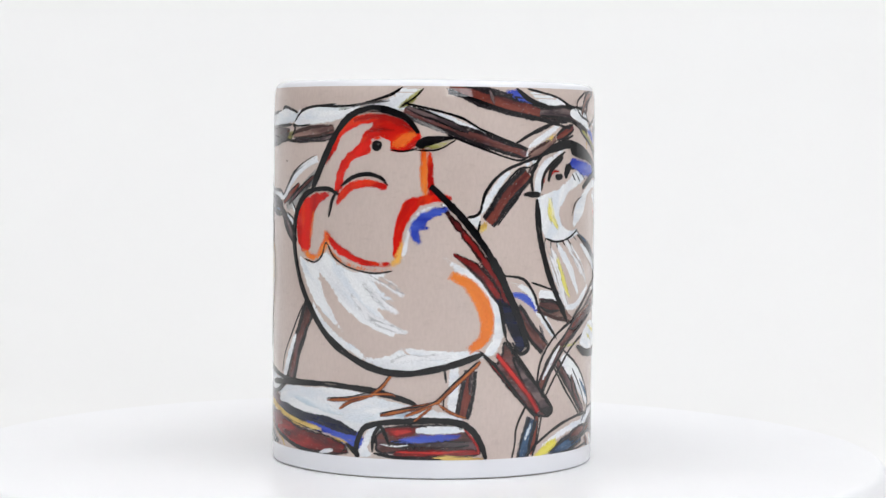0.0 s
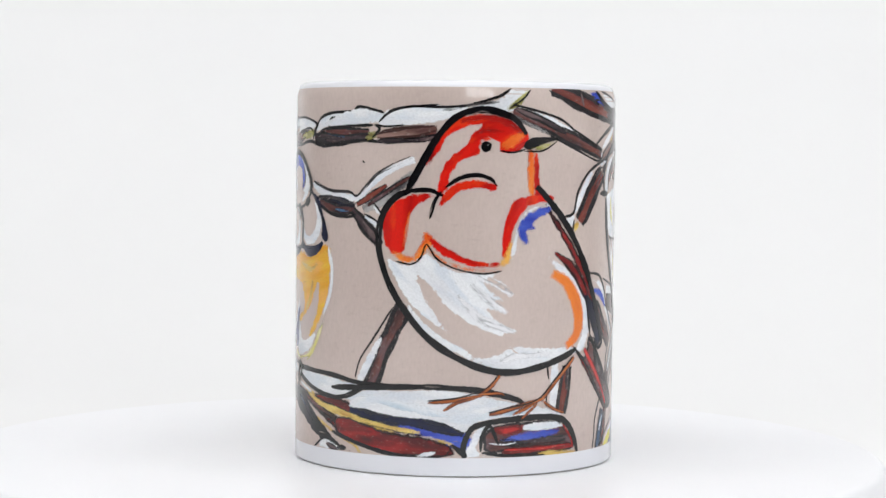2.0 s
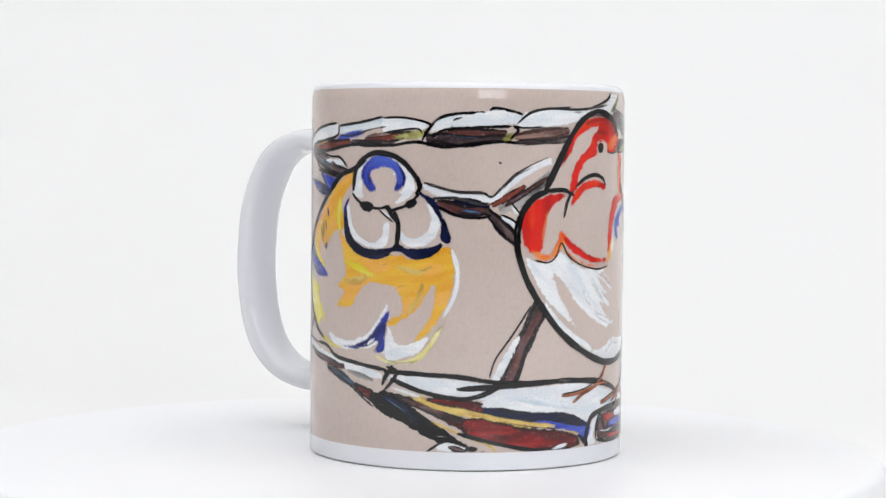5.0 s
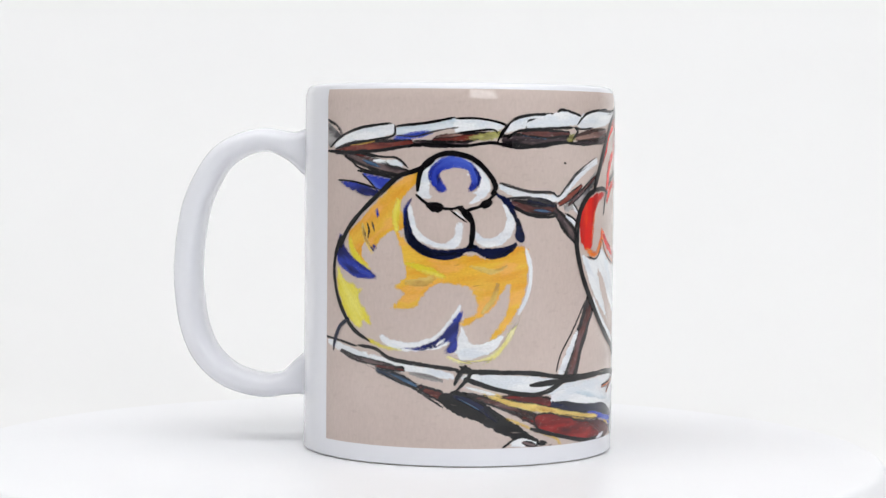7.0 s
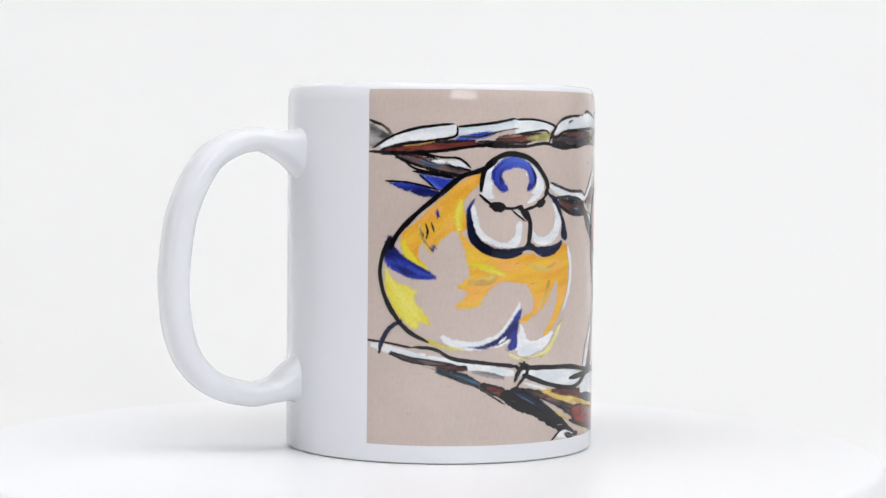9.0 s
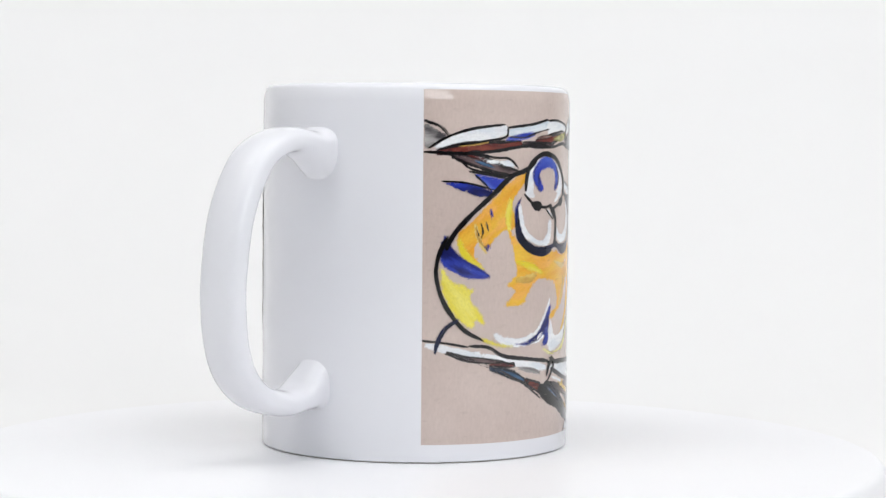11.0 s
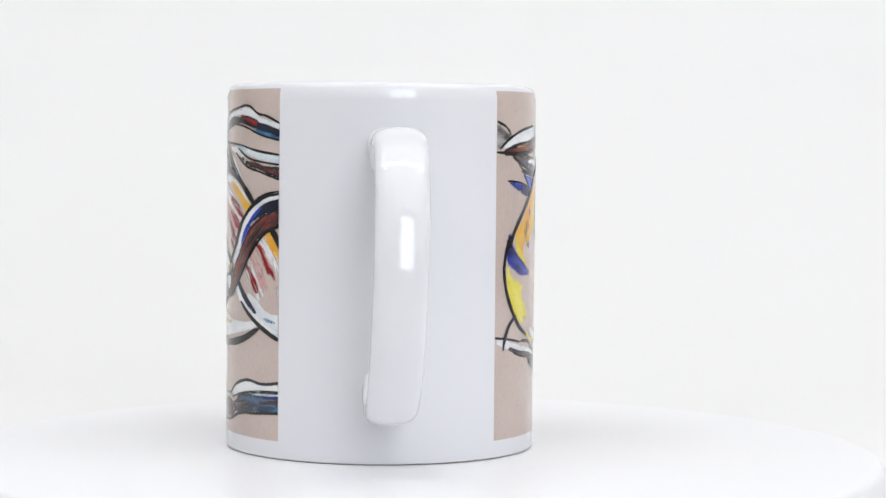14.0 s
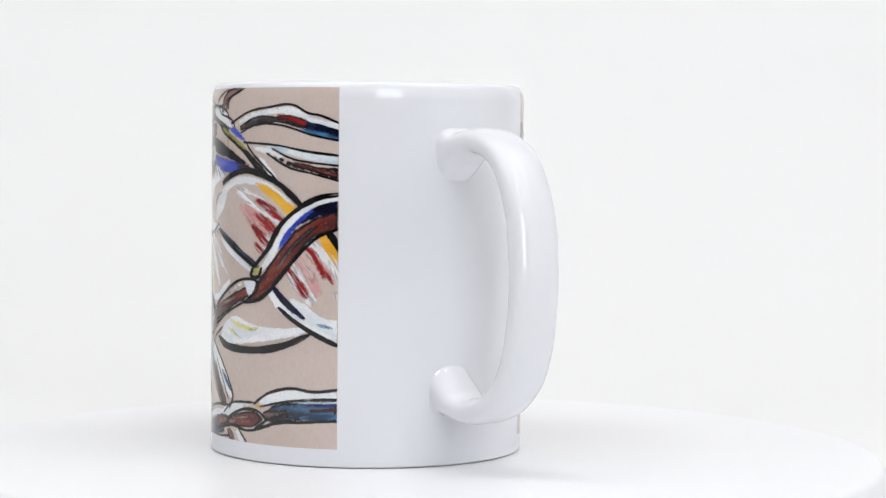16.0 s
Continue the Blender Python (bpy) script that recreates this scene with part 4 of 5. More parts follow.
m.line("black", 2.07, "157.0,30.6 163.4,28.5 174.5,28.3 183.6,29.9 191.4,33.1", taper=0.7, rag=0.2)
m.line("black", 1.92, "159.5,69.8 165.9,72.4 173.1,73.2 180.8,70.9 185.8,67.5 189.7,63.8", taper=0.3)
m.line("black", 2.07, "194.2,60.0 196.8,57.2 199.1,53.4", taper=0.2)
m.line("soft_black", 0.56, "153.9,62.8 155.6,66.1 159.9,67.9", rag=0.1)
m.done()

m = Motif("painted_branch", "thick brown branch with blue and white highlights crossing the bird", 110)
m.patch("bark_red", "199.0,63.9 192.7,62.0 187.4,59.1 183.4,54.8 179.1,49.8 175.3,45.3 172.2,40.9 176.4,40.9 181.8,45.6 186.7,51.1 192.0,56.6 199.1,59.5", "bark", angle=35)
m.line("bark_dark", 1.2, "192.7,59.9 186.7,54.9 181.8,48.7", "bark", rag=0.4)
m.patch("navy", "199.0,66.7 192.7,64.8 188.2,61.9 185.1,58.4 183.4,54.8 186.7,59.1 192.7,61.9 199.0,63.7", "bark")
m.line("blue", 2.2, "192.0,64.1 187.4,60.9 184.2,56.9 182.6,54.1", "bark", rag=0.3)
m.line("snow", 1.8, "199.0,67.0 193.0,65.8 187.4,62.3 183.4,58.0 180.4,52.6 176.7,48.5", "snow", taper=0.2, rag=0.25)
m.patch("bark_red", "154.4,37.1 164.8,41.9 173.3,44.5 172.2,41.6 164.8,38.3 154.4,34.5", "bark", angle=30)
m.line("bark_pale", 1.2, "155.5,37.7 167.5,41.4", "bark")
m.patch("snow", "164.2,41.9 168.7,45.0 174.3,45.9 174.8,43.6 172.2,41.6 170.4,44.4", "snow")
m.patch("olive", "173.3,48.4 175.9,49.6 176.7,48.2 174.7,47.0", "bark")
m.line("black", 1.48, "199.0,67.8 192.7,66.6 186.9,63.3 182.1,59.0 179.1,54.0 174.7,49.6", taper=0.2, rag=0.2)
m.line("black", 0.88, "199.1,59.5 192.8,56.9 186.7,51.1 181.8,45.6 176.7,41.2 170.4,40.0", taper=0.2, rag=0.3)
m.line("black", 1.12, "174.3,49.6 173.3,47.0 175.9,46.8 177.1,49.4", rag=0.2)
m.line("black", 0.88, "154.4,37.6 162.3,42.5 168.7,45.6 174.7,45.9 175.4,43.2 171.4,40.6", rag=0.2)
m.line("black", 0.64, "154.4,33.6 164.8,37.9 172.2,40.9", rag=0.1)
m.done()

m = Motif("painted_branch", "brown and blue branch with snow along its top", 0)
m.patch("snow", "165.0,84.1 171.9,87.4 179.8,88.8 185.7,89.4 191.1,86.9 198.9,85.0 198.9,82.8 191.1,84.7 183.2,87.4 174.0,86.3", "snow")
m.patch("bark", "166.6,83.2 174.0,86.0 183.2,87.1 190.3,85.2 192.6,84.1 188.1,83.8 181.5,85.2 174.0,84.9", "bark")
m.line("bark_dark", 2.6, "168.4,83.8 175.1,85.7 181.5,86.0", "bark", rag=0.3)
m.line("deep_red", 2.4, "181.5,86.9 186.5,86.0 191.8,84.4", "bark", rag=0.3)
m.line("navy", 3, "189.6,84.2 198.9,82.2", "bark", taper=0.1)
m.line("sky_blue", 1.6, "188.1,83.8 192.6,82.7 198.9,81.4", "bark")
m.line("black", 0.72, "163.8,84.9 171.9,88.0 178.8,89.1 185.7,89.8 190.3,87.7 194.0,87.0 198.9,85.0", rag=0.1)
m.line("black", 0.72, "168.4,82.6 175.1,84.9 183.2,84.6 191.1,82.4 198.9,80.8", rag=0.1)
m.done()

m = Motif("painted_branch", "pale branch with snow and reddish bark", 0)
m.patch("snow_blue", "171.9,80.1 183.3,79.6 191.1,78.0 198.9,77.0 198.9,75.0 190.4,76.0 182.4,77.9", "snow")
m.patch("snow", "172.0,79.5 178.9,79.0 183.3,77.2 186.5,75.9 181.6,76.5 177.1,77.6", "snow")
m.patch("bark", "178.9,77.9 184.9,76.0 191.2,74.7 199.0,73.9 199.0,71.1 191.9,73.0 184.9,74.6", "bark")
m.line("bark_red", 1.4, "186.5,75.4 192.6,73.8 198.4,72.2", "bark", rag=0.3)
m.line("black", 0.72, "169.7,80.4 181.6,79.7 189.6,78.3 198.9,77.2", rag=0.1)
m.line("black", 0.64, "179.8,79.0 185.7,76.5 191.2,75.5 198.9,74.7", rag=0.1)
m.line("black", 0.72, "178.0,77.9 185.0,74.3 191.9,72.7 199.0,70.9", rag=0.1)
m.done()

m = Motif("painted_branch", "diagonal grey-green branch with blue patches and snow", 14)
m.patch("bark_dark", "158.1,84.7 164.4,82.1 172.0,78.1 178.0,73.7 179.9,71.2 175.1,73.6 168.5,78.5 159.3,82.8", "bark")
m.line("olive", 1.2, "158.9,84.1 165.8,81.2 171.1,78.7", "bark")
m.line("blue", 1.8, "162.8,84.6 167.2,82.6 170.6,80.7", "bark", rag=0.3)
m.patch("snow", "175.1,77.6 178.0,75.8 183.0,70.6 181.6,70.1 177.7,73.7", "snow")
m.patch("snow", "153.5,89.3 160.4,87.8 165.5,83.5 161.9,84.6 153.5,87.2", "snow")
m.line("bark_pale", 2.8, "169.1,94.0 161.8,91.8 158.9,87.8", "bark", rag=0.3)
m.line("black", 0.64, "171.1,80.4 173.0,78.1 179.9,72.6 183.0,69.5", rag=0.1)
m.line("black", 0.64, "158.1,83.8 168.5,78.9 177.1,72.0", rag=0.1)
m.line("black", 0.56, "161.8,93.8 156.2,91.0 158.1,87.8 164.4,86.1 166.6,83.2", rag=0.1)
m.line("black", 0.56, "170.0,94.0 164.3,91.8 160.4,87.8", rag=0.1)
m.done()

m = Motif("painted_branch", "low branch striped blue and brown under snow", 0)
m.patch("snow", "175.0,15.2 179.3,17.5 186.1,19.1 193.0,18.6 199.3,19.1 199.4,17.1 190.0,16.8 180.3,15.0", "snow")
m.patch("steel_blue", "180.3,14.8 190.0,16.5 199.4,17.1 199.4,11.8 190.1,11.4 180.3,10.5", "bark")
m.line("bark_dark", 3.6, "177.5,12.1 182.0,12.3 185.4,13.1", "bark", rag=0.4)
m.line("deep_blue", 0.9, "188.5,15.7 194.5,15.6 199.4,15.7", "bark", rag=0.3)
m.line("snow_blue", 0.5, "186.9,15.9 193.0,16.1 198.8,16.4", "bark", rag=0.1)
m.line("bark_red", 1.1, "190.8,14.0 199.4,14.6", "bark", rag=0.3)
m.line("sky_blue", 1.8, "188.5,12.2 199.4,12.9", "bark", rag=0.3)
m.patch("bark_red", "161.3,9.5 169.0,12.3 174.6,12.9 177.7,11.1 174.6,8.9 167.8,8.2", "bark")
m.line("bark_pale", 1, "165.0,10.2 172.5,11.2", "bark", rag=0.3)
m.patch("bark", "154.8,9.8 161.9,11.0 163.6,8.9 154.9,6.8", "bark")
m.patch("snow", "160.1,12.3 165.6,14.3 174.5,15.1 170.2,13.3 163.5,11.2", "snow")
m.line("straw", 1, "174.6,14.6 177.7,14.0", "bark")
m.line("black", 0.88, "174.1,14.5 179.3,17.8 186.1,19.4 192.3,18.8 199.3,19.6", rag=0.3)
m.line("black", 0.72, "176.5,14.2 183.7,15.8 190.8,16.8 199.4,17.2", rag=0.1)
m.line("black", 0.88, "154.9,6.4 165.1,8.5 172.5,7.8 182.0,10.4 190.8,11.2 199.4,11.8", rag=0.35)
m.line("black", 0.8, "160.5,11.2 165.6,14.3 174.5,15.1", rag=0.3)
m.line("black", 0.96, "163.2,10.3 170.2,13.0 175.6,13.0 178.5,10.9 174.6,8.6", rag=0.3)
m.line("bark_pale", 2.4, "163.3,7.4 166.2,4.6", "bark")
m.line("snow", 1.8, "167.3,7.3 170.7,4.2", "snow")
m.line("black", 0.6, "168.3,8.0 172.1,4.3", rag=0.1)
m.line("black", 0.6, "162.6,7.3 165.1,4.1 167.8,4.2", rag=0.1)
m.line("bark", 2.6, "154.6,23.7 157.2,18.1 161.9,14.2", "bark")
m.line("snow", 0.7, "155.1,23.7 159.7,18.3", "snow", rag=0.1)
m.line("black", 0.56, "155.1,25.2 160.4,19.1 163.5,14.7", rag=0.1)
m.done()

m = Motif("painted_bird", "plump robin with an orange-red breast and white belly", 40)
m.patch("ground", "89.6,82.2 95.9,86.0 104.6,85.6 110.1,81.0 111.3,70.2 118.3,63.6 126.7,52.8 130.5,39.2 128.4,31.1 116.0,27.1 105.1,26.7 90.0,34.4 79.4,46.3 75.7,57.2 79.2,67.7 84.3,73.9", "feather")
m.patch("snow", "75.8,52.7 80.9,51.3 86.0,54.0 89.9,51.1 96.2,49.4 103.8,49.6 99.8,47.4 102.4,44.5 105.5,42.9 102.2,42.4 105.0,39.4 100.5,40.9 103.6,37.7 108.3,35.4 105.0,34.8 105.6,33.5 97.9,36.5 91.9,40.3 87.3,45.5 83.7,48.7 85.7,43.3 89.6,37.4 92.0,34.6 86.8,37.6 81.0,42.9 77.3,48.9", "feather", angle=-40, rag=0.3)
m.line("white_dry", 2.4, "96.3,47.0 100.7,43.1 105.7,39.7", "feather", rag=0.4)
m.line("white_dry", 2.2, "93.2,44.2 99.3,38.3 107.8,34.9", "feather", rag=0.4)
m.line("white_dry", 2.2, "97.8,48.7 103.5,46.5 107.0,43.9", "feather", rag=0.4)
m.patch("snow", "81.0,42.2 87.4,35.7 94.1,31.7 98.7,29.2 103.7,29.9 105.7,31.3 108.5,30.0 106.4,31.9 113.2,31.2 120.0,30.9 125.5,30.9 126.7,29.5 118.7,27.7 110.6,26.0 103.7,26.1 96.4,28.5 88.3,33.0 82.7,38.1", "feather", angle=-15, rag=0.3)
m.line("white_dry", 2.4, "103.7,28.3 110.5,29.5 118.6,29.6", "feather", rag=0.4)
m.patch("snow", "116.1,53.5 118.4,52.5 123.2,50.1 127.5,46.7 131.0,40.5 131.6,35.1 129.6,30.4 125.6,29.2 128.4,33.8 128.6,39.2 125.4,44.7 120.5,48.8", "feather", rag=0.3)
m.line("amber", 4.2, "117.8,49.3 122.6,46.7 126.1,42.0 127.3,37.2 126.2,33.6 122.5,30.9", "wing", rag=0.4)
m.line("deep_red", 3, "118.7,54.2 123.9,50.8 129.0,45.3 133.6,38.4", "wing", taper=0.7, rag=0.3)
m.patch("deep_red", "114.9,67.8 118.3,63.8 123.9,57.5 129.7,50.0 133.5,43.9 134.7,39.1 132.0,41.2 128.2,47.4 122.5,55.5 117.0,62.9", "wing", angle=-50)
m.patch("navy", "129.5,43.3 133.6,41.8 136.0,37.7 138.1,32.8 136.4,30.3 134.1,33.1 131.3,38.1", "wing", rag=0.3)
m.line("bark_dark", 0.8, "131.2,46.6 133.6,41.1", "wing", rag=0.4)
m.patch("bark", "125.6,30.6 129.9,28.3 131.7,33.0 134.8,30.2 141.4,22.0 146.3,16.1 145.3,14.0 140.6,14.6 133.8,20.5 128.8,26.3", "tail")
m.patch("bark_dark", "133.2,32.3 136.1,28.1 142.3,21.1 146.5,16.1 144.9,14.0 141.4,16.8 135.4,24.7", "tail", rag=0.3)
m.line("bright_red", 2, "129.6,30.2 134.6,24.3 139.3,19.0 141.8,15.4", "tail", taper=0.4)
m.line("deep_red", 1.2, "127.0,29.5 133.0,22.7 138.8,16.3", "tail")
m.line("black", 0.96, "125.3,30.9 129.9,26.7 135.9,19.3 140.8,14.3", rag=0.3)
m.line("black", 0.8, "132.1,33.7 134.8,30.2 141.0,22.6 146.5,16.1 144.9,13.9", rag=0.3)
m.patch("red", "84.7,74.6 87.2,80.8 92.5,86.0 98.9,87.6 104.9,86.5 109.8,83.6 111.2,81.5 107.7,78.5 103.5,78.7 103.2,80.6 101.0,81.8 98.4,81.1 96.6,79.0 95.4,79.8 96.3,82.5 98.9,84.8 96.0,84.6 90.9,82.2 88.6,78.3", "breast", angle=20)
m.line("brick_red", 2.2, "93.6,85.7 98.9,86.9 104.6,86.0 109.8,82.8", "breast", rag=0.4)
m.line("brick_red", 1.4, "97.2,82.7 100.1,83.8 104.6,83.3", "breast", rag=0.4)
m.line("brick_red", 1, "87.5,79.2 86.1,75.3", "breast", rag=0.4)
m.patch("orange", "103.5,80.1 105.5,82.3 109.3,83.6 109.8,82.3 107.7,80.1 105.2,79.0", "breast", angle=30, rag=0.4)
m.patch("red", "88.3,67.9 89.0,73.3 91.6,77.4 96.0,80.6 99.7,82.2 103.2,82.2 99.0,80.6 98.3,77.9 94.5,76.5 91.7,73.4 90.7,69.3", "breast", angle=60)
m.line("bright_red", 1.2, "107.4,79.3 110.8,81.2", "breast")
m.patch("orange", "110.5,78.5 112.5,78.8 112.9,68.6 110.9,68.6", "breast", angle=90)
m.patch("red", "112.4,78.8 113.6,78.3 114.2,70.3 114.9,68.1 112.6,68.4", "breast", angle=90)
m.patch("red", "88.7,65.0 89.7,68.3 92.6,70.8 97.6,71.9 102.5,70.7 102.2,69.0 98.3,69.8 93.8,68.9 91.1,66.7", "breast", angle=25)
m.patch("red", "76.3,54.4 74.7,58.5 75.2,63.4 79.2,67.2 84.7,68.5 88.3,68.0 84.7,66.3 82.0,63.2 80.8,59.4 80.4,54.6 78.2,53.7", "breast", angle=80)
m.line("orange", 1, "81.6,64.0 80.8,58.7 80.0,55.1", "breast", rag=0.3)
m.patch("orange", "76.5,54.7 80.0,54.0 82.5,53.6 84.4,56.4 85.5,59.5 88.4,57.1 86.7,55.4 84.9,53.1 81.7,51.6 78.7,52.3", "breast", angle=50)
m.patch("red", "85.9,58.6 89.8,56.3 94.7,53.5 99.2,52.2 103.8,52.1 103.5,51.0 97.7,50.8 91.8,52.6 87.8,55.1", "breast", angle=-30)
m.patch("orange", "85.2,57.0 87.8,54.6 91.8,52.0 97.7,50.6 103.5,50.7 102.7,49.6 96.2,49.7 89.9,51.7 86.3,54.5", "breast", angle=-30)
m.patch("red", "104.0,54.0 104.5,60.1 105.9,65.1 108.9,67.8 116.9,68.4 117.8,66.8 113.2,66.2 109.7,64.3 107.6,61.0 106.5,56.7 105.4,52.9", "breast", angle=70)
m.patch("amber_pale", "102.7,50.7 104.9,54.0 105.9,57.4 107.0,56.7 106.8,53.8 105.4,51.3", "breast", angle=60)
m.patch("snow", "106.0,52.1 107.0,57.4 108.4,61.9 111.3,64.9 117.6,66.5 117.8,65.5 112.9,64.6 110.0,62.4 108.4,58.8 107.6,54.0", "feather", rag=0.15)
m.patch("blue", "108.1,60.1 110.0,63.2 114.0,65.2 118.3,65.5 117.0,63.6 114.0,62.7 112.4,60.8 112.7,59.8 110.6,59.2 111.4,57.1 109.8,56.2 108.7,57.4", "wing", rag=0.4)
m.line("black", 0.5, "78.2,52.0 82.1,51.4 84.5,53.1 85.9,56.2 88.5,52.7 93.1,50.4 99.2,49.3 104.1,49.9", rag=0.1)
m.line("black", 1.2, "90.2,69.9 93.7,72.2 97.8,73.0 101.1,72.1 102.8,70.4", taper=0.7, rag=0.2)
m.line("black", 1.04, "89.4,69.1 87.7,66.5 86.6,62.4", rag=0.2)
m.line("black", 1.2, "89.7,67.9 86.2,69.3 80.3,68.9", rag=0.2)
m.patch("black", "98.7,79.8 99.0,80.7 100.0,81.1 101.1,80.7 101.4,79.8 101.0,78.9 100.0,78.4 99.0,78.8", "eye", rag=0.05)
m.line("grey", 0.5, "100.1,80.3 100.6,80.1", "eye", rag=0.05)
m.patch("black", "109.4,80.0 111.2,81.9 115.5,82.3 120.0,81.9 115.5,80.7 111.2,79.1", "beak", rag=0.1)
m.patch("olive", "110.4,79.1 114.4,80.5 119.2,81.6 114.9,79.1 111.2,78.6", "beak", rag=0.08)
m.line("black", 0.5, "109.6,78.8 114.8,79.0 119.2,81.4", "beak", rag=0.05)
m.line("black", 0.5, "103.3,78.9 106.7,78.5 110.1,79.3", "beak", rag=0.1)
m.line("black", 1.92, "110.3,82.8 106.6,86.8 99.6,88.7 93.6,87.3 89.1,83.0 84.8,76.0 80.7,68.4", taper=0.4, rag=0.25)
m.line("black", 1.92, "82.4,69.2 78.1,67.5 74.6,63.0 73.6,55.7 75.8,48.1 79.7,41.4 86.1,33.9 93.6,28.9 100.6,26.1 107.2,25.4 114.6,26.5 121.7,28.5 126.4,30.3", rag=0.2)
m.line("black", 2.07, "113.1,70.3 116.9,66.8 122.7,60.6 128.5,52.5 133.1,43.9 136.9,35.6 138.1,31.4", taper=0.3, rag=0.3)
m.line("black", 0.96, "130.3,43.3 131.3,37.8 132.1,33.7", rag=0.2)
m.line("black", 1.12, "138.1,33.5 138.4,31.0 136.1,30.0 133.8,32.8", rag=0.2)
m.line("leg_orange", 1.19, "104.0,24.7 101.8,22.2 98.7,19.6", "leg", taper=0.2)
m.line("leg_orange", 1.02, "99.5,19.9 93.4,18.8 86.3,18.0", "leg")
m.line("leg_orange", 0.94, "98.0,19.3 93.7,18.2 90.2,16.1", "leg")
m.line("leg_orange", 0.85, "98.7,20.2 103.7,20.4 105.1,19.9", "leg")
m.line("black", 0.4, "103.4,24.7 100.6,21.6 93.4,19.3 86.3,18.5", "leg", rag=0.08)
m.line("leg_orange", 1.27, "125.6,28.4 120.1,23.3 114.7,18.2", "leg#2", taper=0.2)
m.line("leg_orange", 1.19, "116.0,18.7 108.6,17.0 101.2,15.1", "leg#2")
m.line("leg_orange", 1.02, "113.3,17.6 107.3,15.1", "leg#2")
m.line("leg_orange", 0.94, "114.0,17.6 109.6,14.0", "leg#2")
m.line("leg_orange", 0.94, "115.4,18.2 118.8,16.0 122.1,14.9", "leg#2")
m.line("black", 0.45, "125.0,28.4 118.7,22.8 114.0,18.5 105.2,16.6 101.2,15.7", "leg#2", rag=0.08)
m.done()

m = Motif("painted_bird", "round blue tit with yellow breast and blue crown", 40)
m.patch("ground", "30.7,74.1 25.0,71.5 18.3,66.9 10.1,58.2 5.5,49.5 6.6,41.0 12.1,33.4 23.2,29.6 34.7,27.1 44.6,26.4 52.1,31.9 56.8,39.6 58.7,50.2 56.6,55.9 48.6,67.9 38.4,76.9", "feather")
m.patch("deep_blue", "5.9,70.9 11.8,70.9 19.9,68.6 18.3,66.9 12.7,67.9", "tail")
m.patch("blue", "13.8,73.3 18.3,72.5 23.7,71.5 20.6,68.6 17.5,69.7", "tail", angle=-30)
m.line("black", 0.56, "5.5,71.1 11.8,70.7 19.9,68.9", rag=0.1)
m.line("black", 0.72, "12.6,73.6 18.3,72.8 23.6,71.8", rag=0.1)
m.line("black", 0.56, "14.3,72.8 18.3,69.4", rag=0.1)
m.patch("gold", "31.2,74.1 25.0,71.5 19.9,67.2 14.4,61.9 9.8,57.9 10.2,54.0 13.7,51.0 17.2,49.9 18.5,54.2 21.8,57.8 25.2,58.6 27.3,60.6 25.5,64.9 27.0,67.7 29.4,69.9", "breast", angle=40)
m.patch("ground", "14.3,52.4 15.3,55.8 18.5,54.2 21.8,57.7 24.5,56.6 25.4,53.3 27.1,50.2 24.5,47.3 18.5,48.8", "breast", rag=0.4)
m.line("yellow", 2.4, "25.1,67.0 24.1,62.1 24.7,57.9", "breast", rag=0.3)
m.line("yellow", 2.4, "10.1,56.8 11.6,52.9 16.9,48.5", "breast", rag=0.3)
m.line("straw", 1.4, "14.4,60.5 15.6,56.3 17.7,52.8", "breast", rag=0.4)
m.patch("gold", "24.1,58.9 27.6,56.1 32.3,53.1 37.3,52.3 43.2,53.4 48.0,52.3 54.6,55.3 58.0,54.4 58.4,48.8 56.5,41.0 51.7,33.6 47.5,31.4 50.8,36.2 52.7,40.4 53.0,45.7 49.7,40.4 46.0,37.4 41.7,35.2 39.9,36.3 44.8,39.1 43.3,44.0 39.4,45.6 34.5,45.3 31.2,42.1 29.2,39.5 23.1,39.5 26.3,43.1 24.0,44.8 26.8,48.5", "breast", angle=12, rag=0.4)
m.line("yellow", 2.4, "26.7,50.9 33.1,48.9 37.3,47.5", "breast", rag=0.4)
m.line("straw", 2.4, "26.7,46.0 31.7,46.1 34.5,47.5", "breast", rag=0.4)
m.line("straw", 1.4, "42.9,50.3 48.8,48.9 52.6,50.3", "breast", rag=0.4)
m.line("straw", 1.6, "50.4,46.1 48.9,41.9 46.0,38.4", "breast", rag=0.4)
m.patch("yellow", "5.7,49.5 8.4,46.5 12.4,44.8 14.7,44.2 13.7,41.3 17.0,37.2 17.7,34.7 14.5,35.7 14.8,33.7 11.8,34.4 7.7,38.9 5.4,43.8", "breast", angle=-50, rag=0.35)
m.patch("deep_blue", "6.8,57.8 9.1,53.9 13.7,50.7 18.5,47.9 18.8,46.6 12.9,46.4 9.1,47.9 5.7,50.1 5.1,53.8", "wing", angle=-30)
m.line("blue", 1.4, "11.1,50.0 15.3,48.2 18.2,47.1", "wing", rag=0.3)
m.patch("snow", "29.8,67.8 30.0,72.7 32.5,75.8 37.0,77.2 43.0,76.3 46.7,73.4 48.3,69.7 45.9,66.6 43.1,65.5 41.3,66.9 44.5,69.3 42.7,71.4 34.3,71.3 32.9,68.5 34.3,66.4 31.5,66.8", "feather")
m.patch("ground", "32.9,66.6 36.0,68.8 34.8,72.4 37.3,74.7 40.4,75.0 42.7,73.3 43.3,70.6 42.5,68.6 44.5,67.9 41.6,65.4 34.3,65.2", "feather")
